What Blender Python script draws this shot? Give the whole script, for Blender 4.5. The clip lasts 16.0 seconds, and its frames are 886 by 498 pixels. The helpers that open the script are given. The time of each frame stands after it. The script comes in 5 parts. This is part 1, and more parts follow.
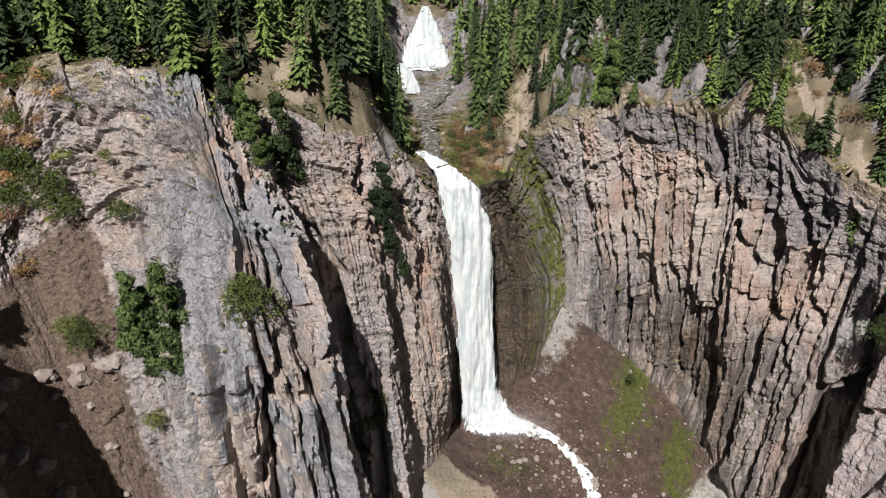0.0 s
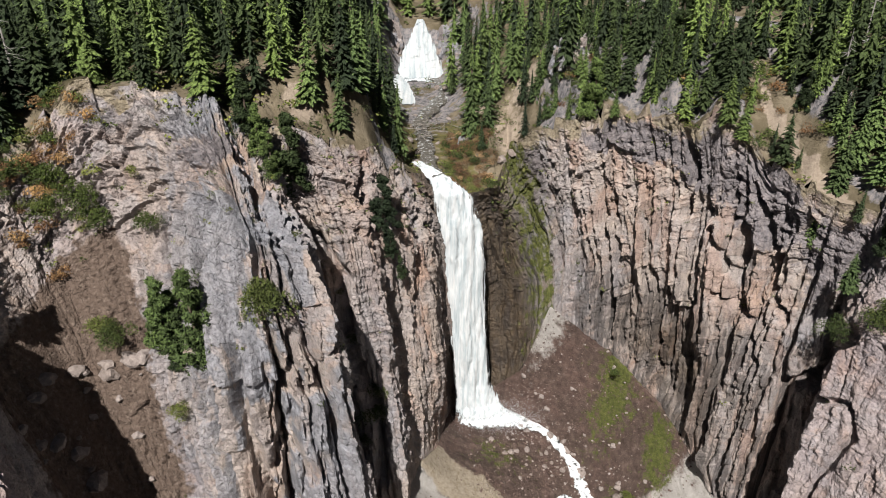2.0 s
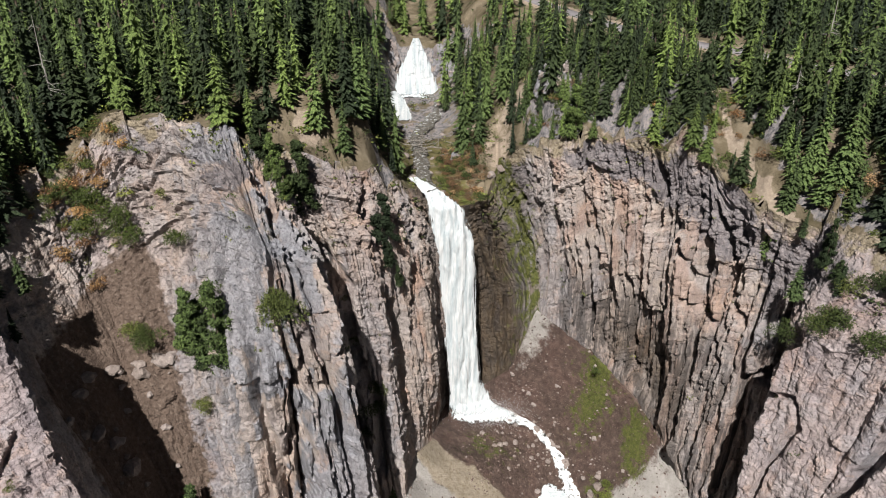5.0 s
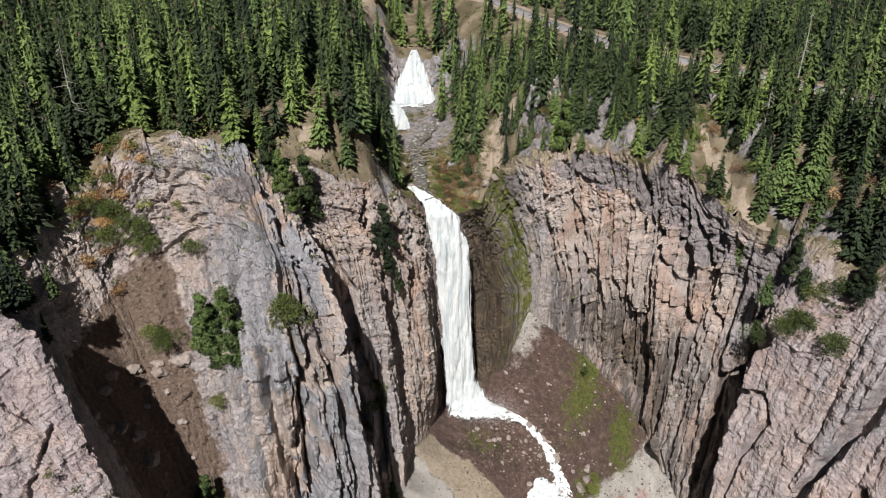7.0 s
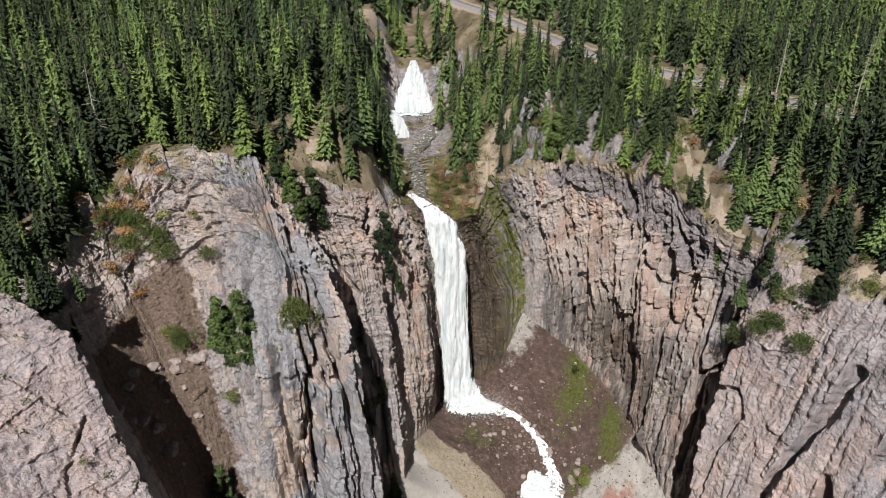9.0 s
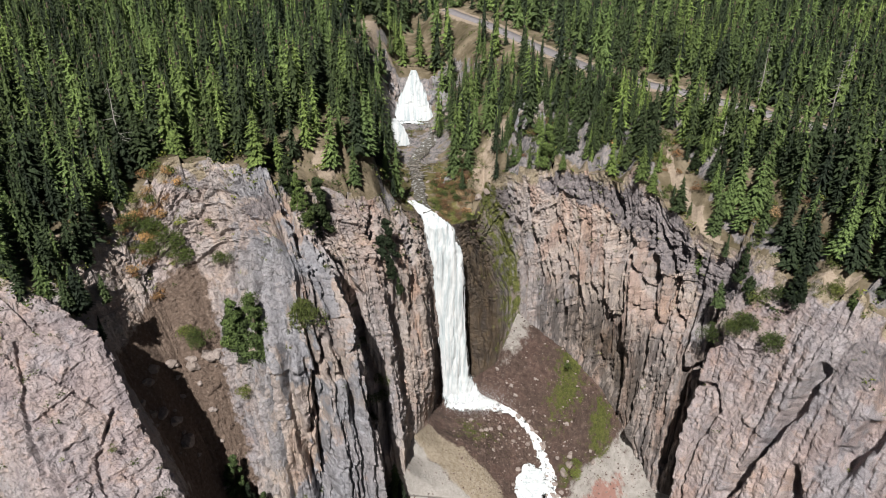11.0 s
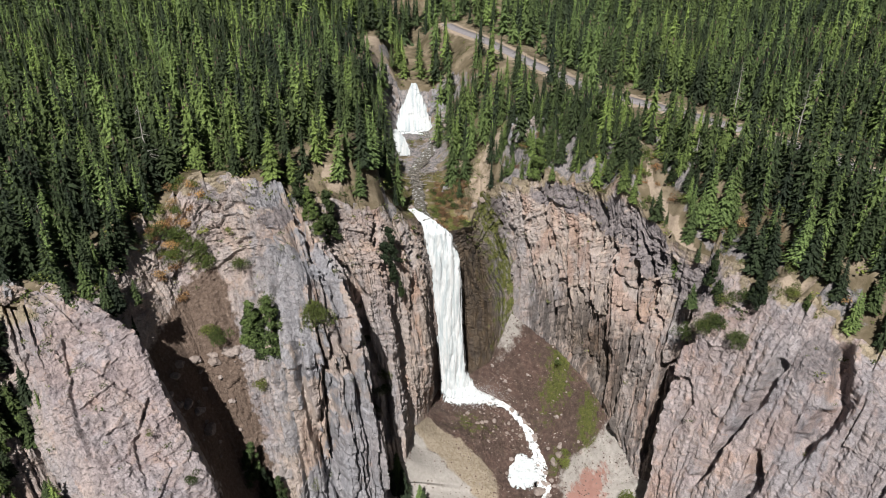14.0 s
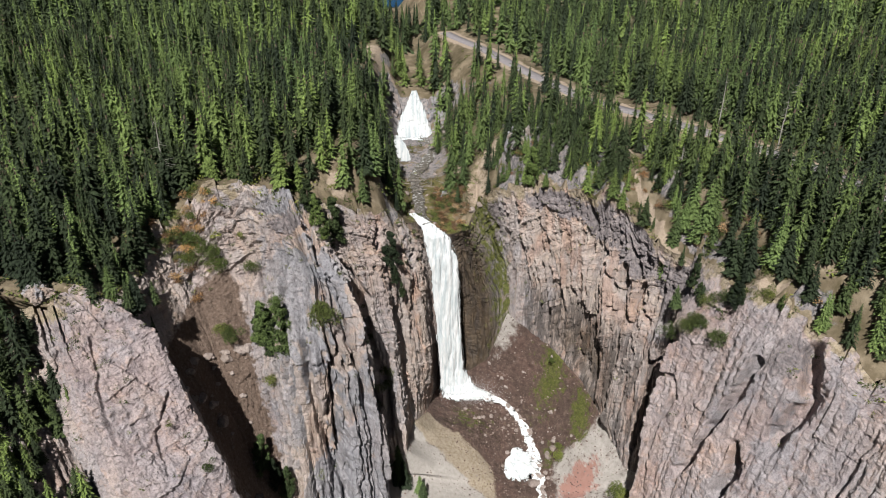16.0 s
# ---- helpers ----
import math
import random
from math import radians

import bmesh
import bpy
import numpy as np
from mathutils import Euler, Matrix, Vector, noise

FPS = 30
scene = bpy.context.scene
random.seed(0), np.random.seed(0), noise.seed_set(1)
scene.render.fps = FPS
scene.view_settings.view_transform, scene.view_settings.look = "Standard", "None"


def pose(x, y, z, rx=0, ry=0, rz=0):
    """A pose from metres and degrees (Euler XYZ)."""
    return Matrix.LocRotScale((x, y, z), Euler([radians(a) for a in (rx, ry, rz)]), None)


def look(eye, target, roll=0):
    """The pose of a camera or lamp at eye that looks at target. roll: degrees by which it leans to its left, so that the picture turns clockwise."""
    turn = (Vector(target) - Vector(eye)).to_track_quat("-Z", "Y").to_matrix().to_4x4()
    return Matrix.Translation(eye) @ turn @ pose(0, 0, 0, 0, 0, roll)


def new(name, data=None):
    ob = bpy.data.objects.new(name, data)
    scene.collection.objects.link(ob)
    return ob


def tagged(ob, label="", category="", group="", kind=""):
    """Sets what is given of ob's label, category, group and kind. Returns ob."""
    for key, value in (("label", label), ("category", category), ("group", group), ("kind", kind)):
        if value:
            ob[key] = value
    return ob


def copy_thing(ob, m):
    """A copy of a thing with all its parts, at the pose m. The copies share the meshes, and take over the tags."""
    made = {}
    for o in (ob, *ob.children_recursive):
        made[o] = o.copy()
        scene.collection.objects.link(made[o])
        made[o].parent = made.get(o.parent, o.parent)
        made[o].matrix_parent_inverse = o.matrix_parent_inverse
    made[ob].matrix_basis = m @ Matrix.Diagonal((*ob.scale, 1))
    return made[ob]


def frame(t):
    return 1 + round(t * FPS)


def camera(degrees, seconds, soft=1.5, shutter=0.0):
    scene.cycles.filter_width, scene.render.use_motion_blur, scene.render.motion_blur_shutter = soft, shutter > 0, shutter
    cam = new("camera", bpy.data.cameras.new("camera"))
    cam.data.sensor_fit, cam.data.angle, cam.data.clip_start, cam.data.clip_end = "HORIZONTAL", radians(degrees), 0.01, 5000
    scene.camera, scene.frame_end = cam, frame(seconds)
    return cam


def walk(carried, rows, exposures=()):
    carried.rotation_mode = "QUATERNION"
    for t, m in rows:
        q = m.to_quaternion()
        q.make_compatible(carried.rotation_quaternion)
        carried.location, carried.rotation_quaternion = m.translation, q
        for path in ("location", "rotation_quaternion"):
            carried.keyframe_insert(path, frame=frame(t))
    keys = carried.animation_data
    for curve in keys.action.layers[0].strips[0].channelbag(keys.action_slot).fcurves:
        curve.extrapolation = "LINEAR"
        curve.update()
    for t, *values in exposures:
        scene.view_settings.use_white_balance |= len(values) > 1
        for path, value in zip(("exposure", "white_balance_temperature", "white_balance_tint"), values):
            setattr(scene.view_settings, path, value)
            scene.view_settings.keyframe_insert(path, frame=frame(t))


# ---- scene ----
cam = camera(62.9, 16.0, soft=1.0)
METRES, EYE, TILT, LEAN, TURN = 95.0, 140.0, -29.0, 0.0, 0.0
ROWS = [
    (0.0, 0.0, 0.0, 0.0, -0.0, 0.0, 0.0),
    (0.5, -0.0004, -0.0327, 0.0028, -0.12, 0.01, 0.07),
    (1.0, -0.0015, -0.0646, 0.0056, -0.26, -0.02, 0.11),
    (1.5, -0.003, -0.0951, 0.0088, -0.39, -0.02, 0.15),
    (2.0, -0.0034, -0.1254, 0.0122, -0.48, -0.05, 0.18),
    (2.5, -0.003, -0.1554, 0.0165, -0.54, -0.05, 0.19),
    (3.0, -0.0023, -0.1845, 0.0211, -0.6, -0.06, 0.21),
    (3.5, -0.0011, -0.2138, 0.0262, -0.65, -0.08, 0.22),
    (4.0, -0.0, -0.2428, 0.0313, -0.69, -0.1, 0.23),
    (6.5, 0.0024, -0.39, 0.0556, -0.94, -0.17, 0.22),
    (7.0, 0.0033, -0.4204, 0.0595, -0.96, -0.17, 0.24),
    (7.5, 0.0038, -0.4512, 0.0633, -0.98, -0.17, 0.24),
    (8.0, 0.0045, -0.4823, 0.067, -1.0, -0.18, 0.25),
    (8.5, 0.0051, -0.5136, 0.0707, -1.01, -0.18, 0.26),
    (9.0, 0.0055, -0.545, 0.0749, -1.02, -0.19, 0.25),
    (11.5, 0.0098, -0.703, 0.0939, -1.0, -0.23, 0.22),
    (12.0, 0.0099, -0.7346, 0.0973, -1.0, -0.23, 0.23),
    (12.5, 0.0102, -0.7665, 0.1007, -1.02, -0.24, 0.22),
    (13.0, 0.0103, -0.7985, 0.1041, -1.02, -0.25, 0.21),
    (13.5, 0.0106, -0.8306, 0.1075, -1.02, -0.26, 0.2),
    (14.0, 0.0108, -0.8627, 0.1107, -1.03, -0.26, 0.2),
    (14.5, 0.0113, -0.8952, 0.114, -1.03, -0.27, 0.19),
    (15.0, 0.0116, -0.9279, 0.1172, -1.04, -0.28, 0.18),
    (15.5, 0.0116, -0.9608, 0.1206, -1.05, -0.29, 0.17),
    (16.0, 0.0115, -0.9917, 0.1236, -1.05, -0.3, 0.17),
]
walk(cam, [(t, pose(0, 0, EYE, TILT, LEAN, TURN) @ pose(METRES * x, METRES * y, METRES * z, 90 + pitch, roll, yaw)) for t, x, y, z, yaw, pitch, roll in ROWS])

# ---- daylight ----
SUN_TO = Vector((-0.135, -0.615, 0.78)).normalized()
world = bpy.data.worlds.new("sky")
scene.world = world
world.use_nodes = True
wn = world.node_tree.nodes
sky = wn.new("ShaderNodeTexSky")
sky.sky_type, sky.sun_disc = "NISHITA", False
sky.sun_elevation = math.asin(SUN_TO.z)
sky.sun_rotation = math.atan2(SUN_TO.x, SUN_TO.y)
wn["Background"].inputs["Strength"].default_value = 0.0095
world.node_tree.links.new(sky.outputs[0], wn["Background"].inputs[0])
sun = new("sun", bpy.data.lights.new("sun", "SUN"))
sun.data.energy, sun.data.angle, sun.data.color = 5.0, radians(0.53), (1.0, 0.955, 0.90)
sun.matrix_world = look(SUN_TO * 300, (0, 0, 0))
scene.view_settings.exposure = 0.78


# ---- noise on arrays ----
def lattice(ix, iy, iz, seed):
    h = (ix.astype(np.int64) * 374761393 + iy.astype(np.int64) * 668265263 + iz.astype(np.int64) * 1103515245 + seed * 144665) & 0xFFFFFFFF
    h = ((h ^ (h >> 13)) * 1274126177) & 0xFFFFFFFF
    h = ((h ^ (h >> 16)) * 2246822519) & 0xFFFFFFFF
    return ((h ^ (h >> 15)) & 0xFFFFFF) / float(0xFFFFFF)


def vnoise(p, seed=0):
    """Smooth value noise, 0 to 1, at points p (n, 3)."""
    i = np.floor(p).astype(np.int64)
    f = p - i
    f = f * f * (3 - 2 * f)
    out = np.zeros(len(p))
    for dx in (0, 1):
        wx = f[:, 0] if dx else 1 - f[:, 0]
        for dy in (0, 1):
            wy = f[:, 1] if dy else 1 - f[:, 1]
            for dz in (0, 1):
                wz = f[:, 2] if dz else 1 - f[:, 2]
                out += wx * wy * wz * lattice(i[:, 0] + dx, i[:, 1] + dy, i[:, 2] + dz, seed)
    return out


def fbm(p, octaves=4, seed=0, gain=0.5):
    total, amp, norm = np.zeros(len(p)), 1.0, 0.0
    for o in range(octaves):
        total += amp * (vnoise(p * 2.0 ** o + 17.3 * o, seed + o) - 0.5)
        norm += amp
        amp *= gain
    return total / norm


def cells(p, seed=0):
    """Nearest-cell noise: a random value for each cell, with a random slant across it, and how near its border is (0 at the border)."""
    base = np.floor(p).astype(np.int64)
    d1, d2 = np.full(len(p), 9.0), np.full(len(p), 9.0)
    val, slant = np.zeros(len(p)), np.zeros(len(p))
    for dx in (-1, 0, 1):
        for dy in (-1, 0, 1):
            for dz in (-1, 0, 1):
                c = base + (dx, dy, dz)
                q = np.stack([c[:, k] + lattice(c[:, 0], c[:, 1], c[:, 2], seed + 31 * k) for k in range(3)], 1)
                d = np.sqrt(((q - p) ** 2).sum(1))
                near = d < d1
                d2 = np.where(near, d1, np.minimum(d2, d))
                val = np.where(near, lattice(c[:, 0], c[:, 1], c[:, 2], seed + 99), val)
                lean = (lattice(c[:, 0], c[:, 1], c[:, 2], seed + 55) - 0.5) * (p - q)[:, 0] + (lattice(c[:, 0], c[:, 1], c[:, 2], seed + 77) - 0.5) * (p - q)[:, 2]
                slant = np.where(near, lean, slant)
                d1 = np.where(near, d, d1)
    return val + 1.7 * slant, d2 - d1


def pillars(u, h, width, seed, breaks=0.04):
    """Upright columns of rock along u: each one's own depth, its prow, the distance to its joint in metres, and how open the joint is."""
    w = u / width
    k = np.floor(w).astype(np.int64)
    nil = np.zeros_like(k)

    def side(i):
        return i + 0.6 * (lattice(i, nil, nil, seed) - 0.5)

    k = np.where(w < side(k), k - 1, np.where(w >= side(k + 1), k + 1, k))
    lo, hi = side(k), side(k + 1)
    f = (w - lo) / (hi - lo)
    seg = np.floor(h * breaks * (0.6 + 0.8 * lattice(k, nil + 1, nil, seed)) + 9 * lattice(k, nil + 2, nil, seed))
    peak = 0.25 + 0.5 * lattice(k, nil + 4, nil, seed)
    return lattice(k, seg, nil + 3, seed) - 0.5, np.where(f < peak, f / peak, (1 - f) / (1 - peak)), np.minimum(f, 1 - f) * (hi - lo) * width, lattice(k, seg, nil + 7, seed)


def smooth(a, b, x):
    u = np.clip((x - a) / (b - a), 0, 1)
    return u * u * (3 - 2 * u)


def path_distance(px, py, line):
    """Distance in plan to a line of points, and its third value at the nearest place."""
    best, val = np.full(len(px), 1e9), np.zeros(len(px))
    for (x0, y0, z0), (x1, y1, z1) in zip(line[:-1], line[1:]):
        dx, dy = x1 - x0, y1 - y0
        u = np.clip(((px - x0) * dx + (py - y0) * dy) / (dx * dx + dy * dy + 1e-9), 0, 1)
        d = np.hypot(px - x0 - u * dx, py - y0 - u * dy)
        val = np.where(d < best, z0 + u * (z1 - z0), val)
        best = np.minimum(best, d)
    return best, val


# ---- materials ----
class Nodes:
    """Short hand for a node material."""

    def __init__(self, name, rough=0.9):
        self.mat = bpy.data.materials.new(name)
        self.mat.use_nodes = True
        self.t = self.mat.node_tree
        self.b = self.t.nodes["Principled BSDF"]
        self.b.inputs["Roughness"].default_value = rough
        self.b.inputs["Specular IOR Level"].default_value = 0.25

    def node(self, kind, **inputs):
        n = self.t.nodes.new(kind)
        for k, v in inputs.items():
            self.put(n.inputs[k.replace("_", " ")], v)
        return n

    def put(self, socket, v):
        if isinstance(v, bpy.types.NodeSocket):
            self.t.links.new(v, socket)
        else:
            socket.default_value = v

    def coords(self, scale=(1, 1, 1), turn=(0, 0, 0)):
        g = self.node("ShaderNodeNewGeometry")
        m = self.node("ShaderNodeMapping")
        self.t.links.new(g.outputs["Position"], m.inputs[0])
        m.inputs["Scale"].default_value = scale
        m.inputs["Rotation"].default_value = turn
        return m.outputs[0]

    def noise(self, scale, stretch=(1, 1, 1), detail=5.0, rough=0.55, distort=0.0):
        n = self.node("ShaderNodeTexNoise", Scale=scale, Detail=detail, Roughness=rough, Distortion=distort)
        self.t.links.new(self.coords(stretch), n.inputs["Vector"])
        return n.outputs[0]

    def ramp(self, fac, stops):
        r = self.node("ShaderNodeValToRGB")
        e = r.color_ramp.elements
        while len(e) < len(stops):
            e.new(0.5)
        for el, (pos, col) in zip(e, stops):
            el.position, el.color = pos, (*col, 1)
        self.t.links.new(fac, r.inputs[0])
        return r.outputs[0]

    def step(self, fac, lo, hi):
        m = self.node("ShaderNodeMapRange")
        m.interpolation_type = "SMOOTHSTEP"
        self.put(m.inputs[0], fac)
        m.inputs[1].default_value, m.inputs[2].default_value = lo, hi
        return m.outputs[0]

    def math(self, op, a, b=0.5):
        m = self.node("ShaderNodeMath")
        m.operation = op
        self.put(m.inputs[0], a)
        self.put(m.inputs[1], b)
        return m.outputs[0]

    def mix(self, fac, a, b, mode="MIX"):
        m = self.node("ShaderNodeMix")
        m.data_type, m.blend_type = "RGBA", mode
        self.put(m.inputs[0], fac)
        for s, v in ((m.inputs[6], a), (m.inputs[7], b)):
            self.put(s, (*v, 1) if isinstance(v, tuple) else v)
        return m.outputs[2]

    def attr(self, name):
        n = self.node("ShaderNodeAttribute")
        n.attribute_name = name
        return n.outputs["Fac"]

    def bump(self, height, distance, strength=1.0, base=None):
        n = self.node("ShaderNodeBump", Height=height, Distance=distance, Strength=strength)
        if base is not None:
            self.t.links.new(base, n.inputs["Normal"])
        return n.outputs[0]

    def done(self, colour=None, normal=None, rough=None):
        for k, v in (("Base Color", colour), ("Normal", normal), ("Roughness", rough)):
            if v is not None:
                self.put(self.b.inputs[k], (*v, 1) if isinstance(v, tuple) else v)
        return self.mat


def rock_material():
    k = Nodes("volcanic_rock", 0.92)
    broad = k.noise(0.05, (1, 1, 0.55), 4, 0.6, 0.6)
    base = k.ramp(broad, [(0.30, (0.255, 0.245, 0.258)), (0.43, (0.345, 0.307, 0.295)), (0.55, (0.41, 0.35, 0.31)), (0.68, (0.32, 0.295, 0.295))])
    base = k.mix(k.math("MULTIPLY", k.attr("pink"), 0.75), base, k.ramp(k.noise(0.09, (1, 1, 0.6), 4, 0.6), [(0.33, (0.24, 0.222, 0.255)), (0.50, (0.34, 0.297, 0.318)), (0.67, (0.39, 0.325, 0.325))]))
    rust = k.step(k.noise(0.07, (1, 1, 0.35), 5, 0.62, 1.0), 0.48, 0.60)
    base = k.mix(k.math("MULTIPLY", rust, k.math("MULTIPLY", k.attr("rust"), 0.62)), base, k.ramp(k.noise(0.6, (1, 1, 0.4), 4, 0.6), [(0.35, (0.33, 0.185, 0.13)), (0.65, (0.43, 0.275, 0.19))]))
    joint = k.step(k.math("ADD", k.noise(0.16, (1, 1, 0.5), 4, 0.6), k.math("MULTIPLY", k.attr("tone_fine"), 0.45)), 0.58, 0.66)
    base = k.mix(k.math("MULTIPLY", joint, 0.30), base, (0.39, 0.265, 0.20))
    slate = k.step(k.math("ADD", k.noise(0.075, (1, 1, 0.4), 4, 0.6, 0.8), k.math("MULTIPLY", k.attr("tone"), 0.40)), 0.44, 0.52)
    base = k.mix(k.math("MULTIPLY", slate, k.math("MULTIPLY", k.attr("slate"), 0.9)), base, k.ramp(k.noise(0.9, (1, 1, 0.5), 5, 0.65), [(0.3, (0.165, 0.178, 0.21)), (0.7, (0.30, 0.31, 0.345))]))
    base = k.mix(0.85, base, k.ramp(k.math("ADD", k.attr("tone"), 0.5), [(0.15, (0.76, 0.75, 0.77)), (0.5, (1.0, 1.0, 1.0)), (0.85, (1.16, 1.13, 1.10))]), "MULTIPLY")
    stain = k.math("MULTIPLY", k.attr("stain"), k.step(k.noise(0.55, (1, 1, 0.07), 5, 0.65, 0.3), 0.44, 0.54))
    base = k.mix(k.math("MULTIPLY", stain, 0.75), base, (0.075, 0.07, 0.07))
    tan = k.ramp(k.noise(0.8, (1, 1, 1), 6, 0.7), [(0.3, (0.20, 0.165, 0.11)), (0.6, (0.33, 0.285, 0.215)), (0.8, (0.38, 0.335, 0.265))])
    loam = k.step(k.math("ADD", k.attr("loam"), k.math("MULTIPLY", k.math("SUBTRACT", k.noise(0.22, (1, 1, 1), 5, 0.65), 0.5), 2.0)), 0.5, 0.75)
    base = k.mix(loam, base, tan)
    # dark grey rock, and shade of the east wall's recesses put into the colour
    dark_rock_and_shade = k.step(k.math("ADD", k.attr("basalt_and_shade"), k.math("MULTIPLY", k.math("SUBTRACT", k.noise(0.4, (1, 1, 1), 5, 0.65), 0.5), 1.2)), 0.45, 0.65)
    base = k.mix(dark_rock_and_shade, base, k.ramp(k.noise(0.8, (1, 1, 0.6), 5, 0.65), [(0.35, (0.15, 0.14, 0.152)), (0.65, (0.265, 0.238, 0.243))]))
    streak = k.noise(0.9, (1, 1, 0.10), 5, 0.65, 0.3)
    base = k.mix(0.55, base, k.ramp(streak, [(0.28, (0.45, 0.43, 0.43)), (0.5, (0.9, 0.88, 0.86)), (0.75, (1.0, 1.0, 1.0))]), "MULTIPLY")
    grain = k.noise(2.2, (1, 1, 1.4), 8, 0.75)
    base = k.mix(0.75, base, k.ramp(grain, [(0.32, (0.45, 0.45, 0.48)), (0.50, (1.0, 1.0, 1.0)), (0.68, (1.18, 1.16, 1.14))]), "MULTIPLY")
    wet = k.attr("wet")
    base = k.mix(k.math("MULTIPLY", wet, 0.93), base, k.ramp(k.noise(0.5, (1, 1, 0.3), 5), [(0.35, (0.016, 0.011, 0.007)), (0.65, (0.062, 0.043, 0.023))]))
    soil = k.step(k.math("ADD", k.attr("soil"), k.math("MULTIPLY", k.math("SUBTRACT", k.noise(0.35, (1, 1, 1), 5), 0.5), 0.9)), 0.45, 0.6)
    dirt = k.ramp(k.noise(1.3, (1, 1, 1), 6, 0.7), [(0.3, (0.076, 0.053, 0.042)), (0.55, (0.129, 0.095, 0.076)), (0.75, (0.228, 0.182, 0.152))])
    base = k.mix(soil, base, dirt)
    moss = k.step(k.math("ADD", k.attr("moss"), k.math("MULTIPLY", k.math("SUBTRACT", k.noise(0.45, (1, 1, 0.7), 6, 0.65), 0.5), 1.5)), 0.48, 0.72)
    green = k.ramp(k.noise(1.1, (1, 1, 1), 5, 0.7), [(0.3, (0.034, 0.042, 0.011)), (0.55, (0.091, 0.099, 0.027)), (0.8, (0.167, 0.144, 0.061))])
    base = k.mix(moss, base, green)
    n2 = k.bump(k.noise(1.1, (1, 1, 0.7), 7, 0.68), 0.7, 0.85)
    nz = k.node("ShaderNodeTexNoise", Scale=0.5, Detail=4.0)
    k.t.links.new(k.coords(), nz.inputs["Vector"])
    for scale, stretch, depth in ((0.36, (1, 1, 0.5), 0.45), (0.7, (1, 1, 1.7), 0.28)):
        sway = k.node("ShaderNodeVectorMath")
        sway.operation = "MULTIPLY_ADD"
        k.t.links.new(nz.outputs["Color"], sway.inputs[0])
        sway.inputs[1].default_value = (1.6 / scale, 1.6 / scale, 1.6 / scale)
        k.t.links.new(k.coords(stretch), sway.inputs[2])
        crack = k.node("ShaderNodeTexVoronoi", Scale=scale)
        crack.feature = "DISTANCE_TO_EDGE"
        k.t.links.new(sway.outputs[0], crack.inputs["Vector"])
        n2 = k.bump(k.step(crack.outputs["Distance"], 0.0, 0.09), depth, 0.6, n2)
    n2 = k.bump(k.noise(4.5, (1, 1, 1.3), 4, 0.65), 0.12, 0.8, n2)
    return k.done(base, n2, k.math("SUBTRACT", 0.94, k.math("MULTIPLY", wet, 0.45)))


def ground_material():
    k = Nodes("forest_floor", 0.95)
    n = k.noise(0.12, (1, 1, 1), 6, 0.65)
    base = k.ramp(n, [(0.3, (0.052, 0.044, 0.022)), (0.5, (0.118, 0.096, 0.063)), (0.7, (0.222, 0.185, 0.133))])
    bare = k.step(k.math("ADD", k.attr("bare"), k.math("MULTIPLY", k.math("SUBTRACT", k.noise(0.4, (1, 1, 1), 6, 0.65), 0.5), 1.1)), 0.42, 0.62)
    tan = k.ramp(k.noise(1.2, (1, 1, 1), 6, 0.7), [(0.3, (0.207, 0.163, 0.126)), (0.6, (0.296, 0.244, 0.192)), (0.8, (0.370, 0.318, 0.266))])
    base = k.mix(bare, base, tan)
    stone = k.step(k.math("ADD", k.attr("stone"), k.math("MULTIPLY", k.math("SUBTRACT", k.noise(0.16, (1, 1, 1), 5, 0.65), 0.5), 1.9)), 0.42, 0.58)
    base = k.mix(stone, base, k.ramp(k.noise(0.9, (1, 1, 0.6), 7, 0.72), [(0.36, (0.05, 0.05, 0.055)), (0.5, (0.16, 0.152, 0.158)), (0.66, (0.27, 0.235, 0.22))]))
    green = k.step(k.math("ADD", k.attr("moss"), k.math("MULTIPLY", k.math("SUBTRACT", k.noise(0.4, (1, 1, 1), 6, 0.65), 0.5), 1.3)), 0.45, 0.68)
    base = k.mix(green, base, k.ramp(k.noise(0.8, (1, 1, 1), 5, 0.7), [(0.3, (0.044, 0.044, 0.015)), (0.55, (0.104, 0.096, 0.033)), (0.75, (0.163, 0.104, 0.052))]))
    n1 = k.bump(k.noise(1.5, (1, 1, 1), 8, 0.7), 0.6, 0.9)
    return k.done(base, n1)


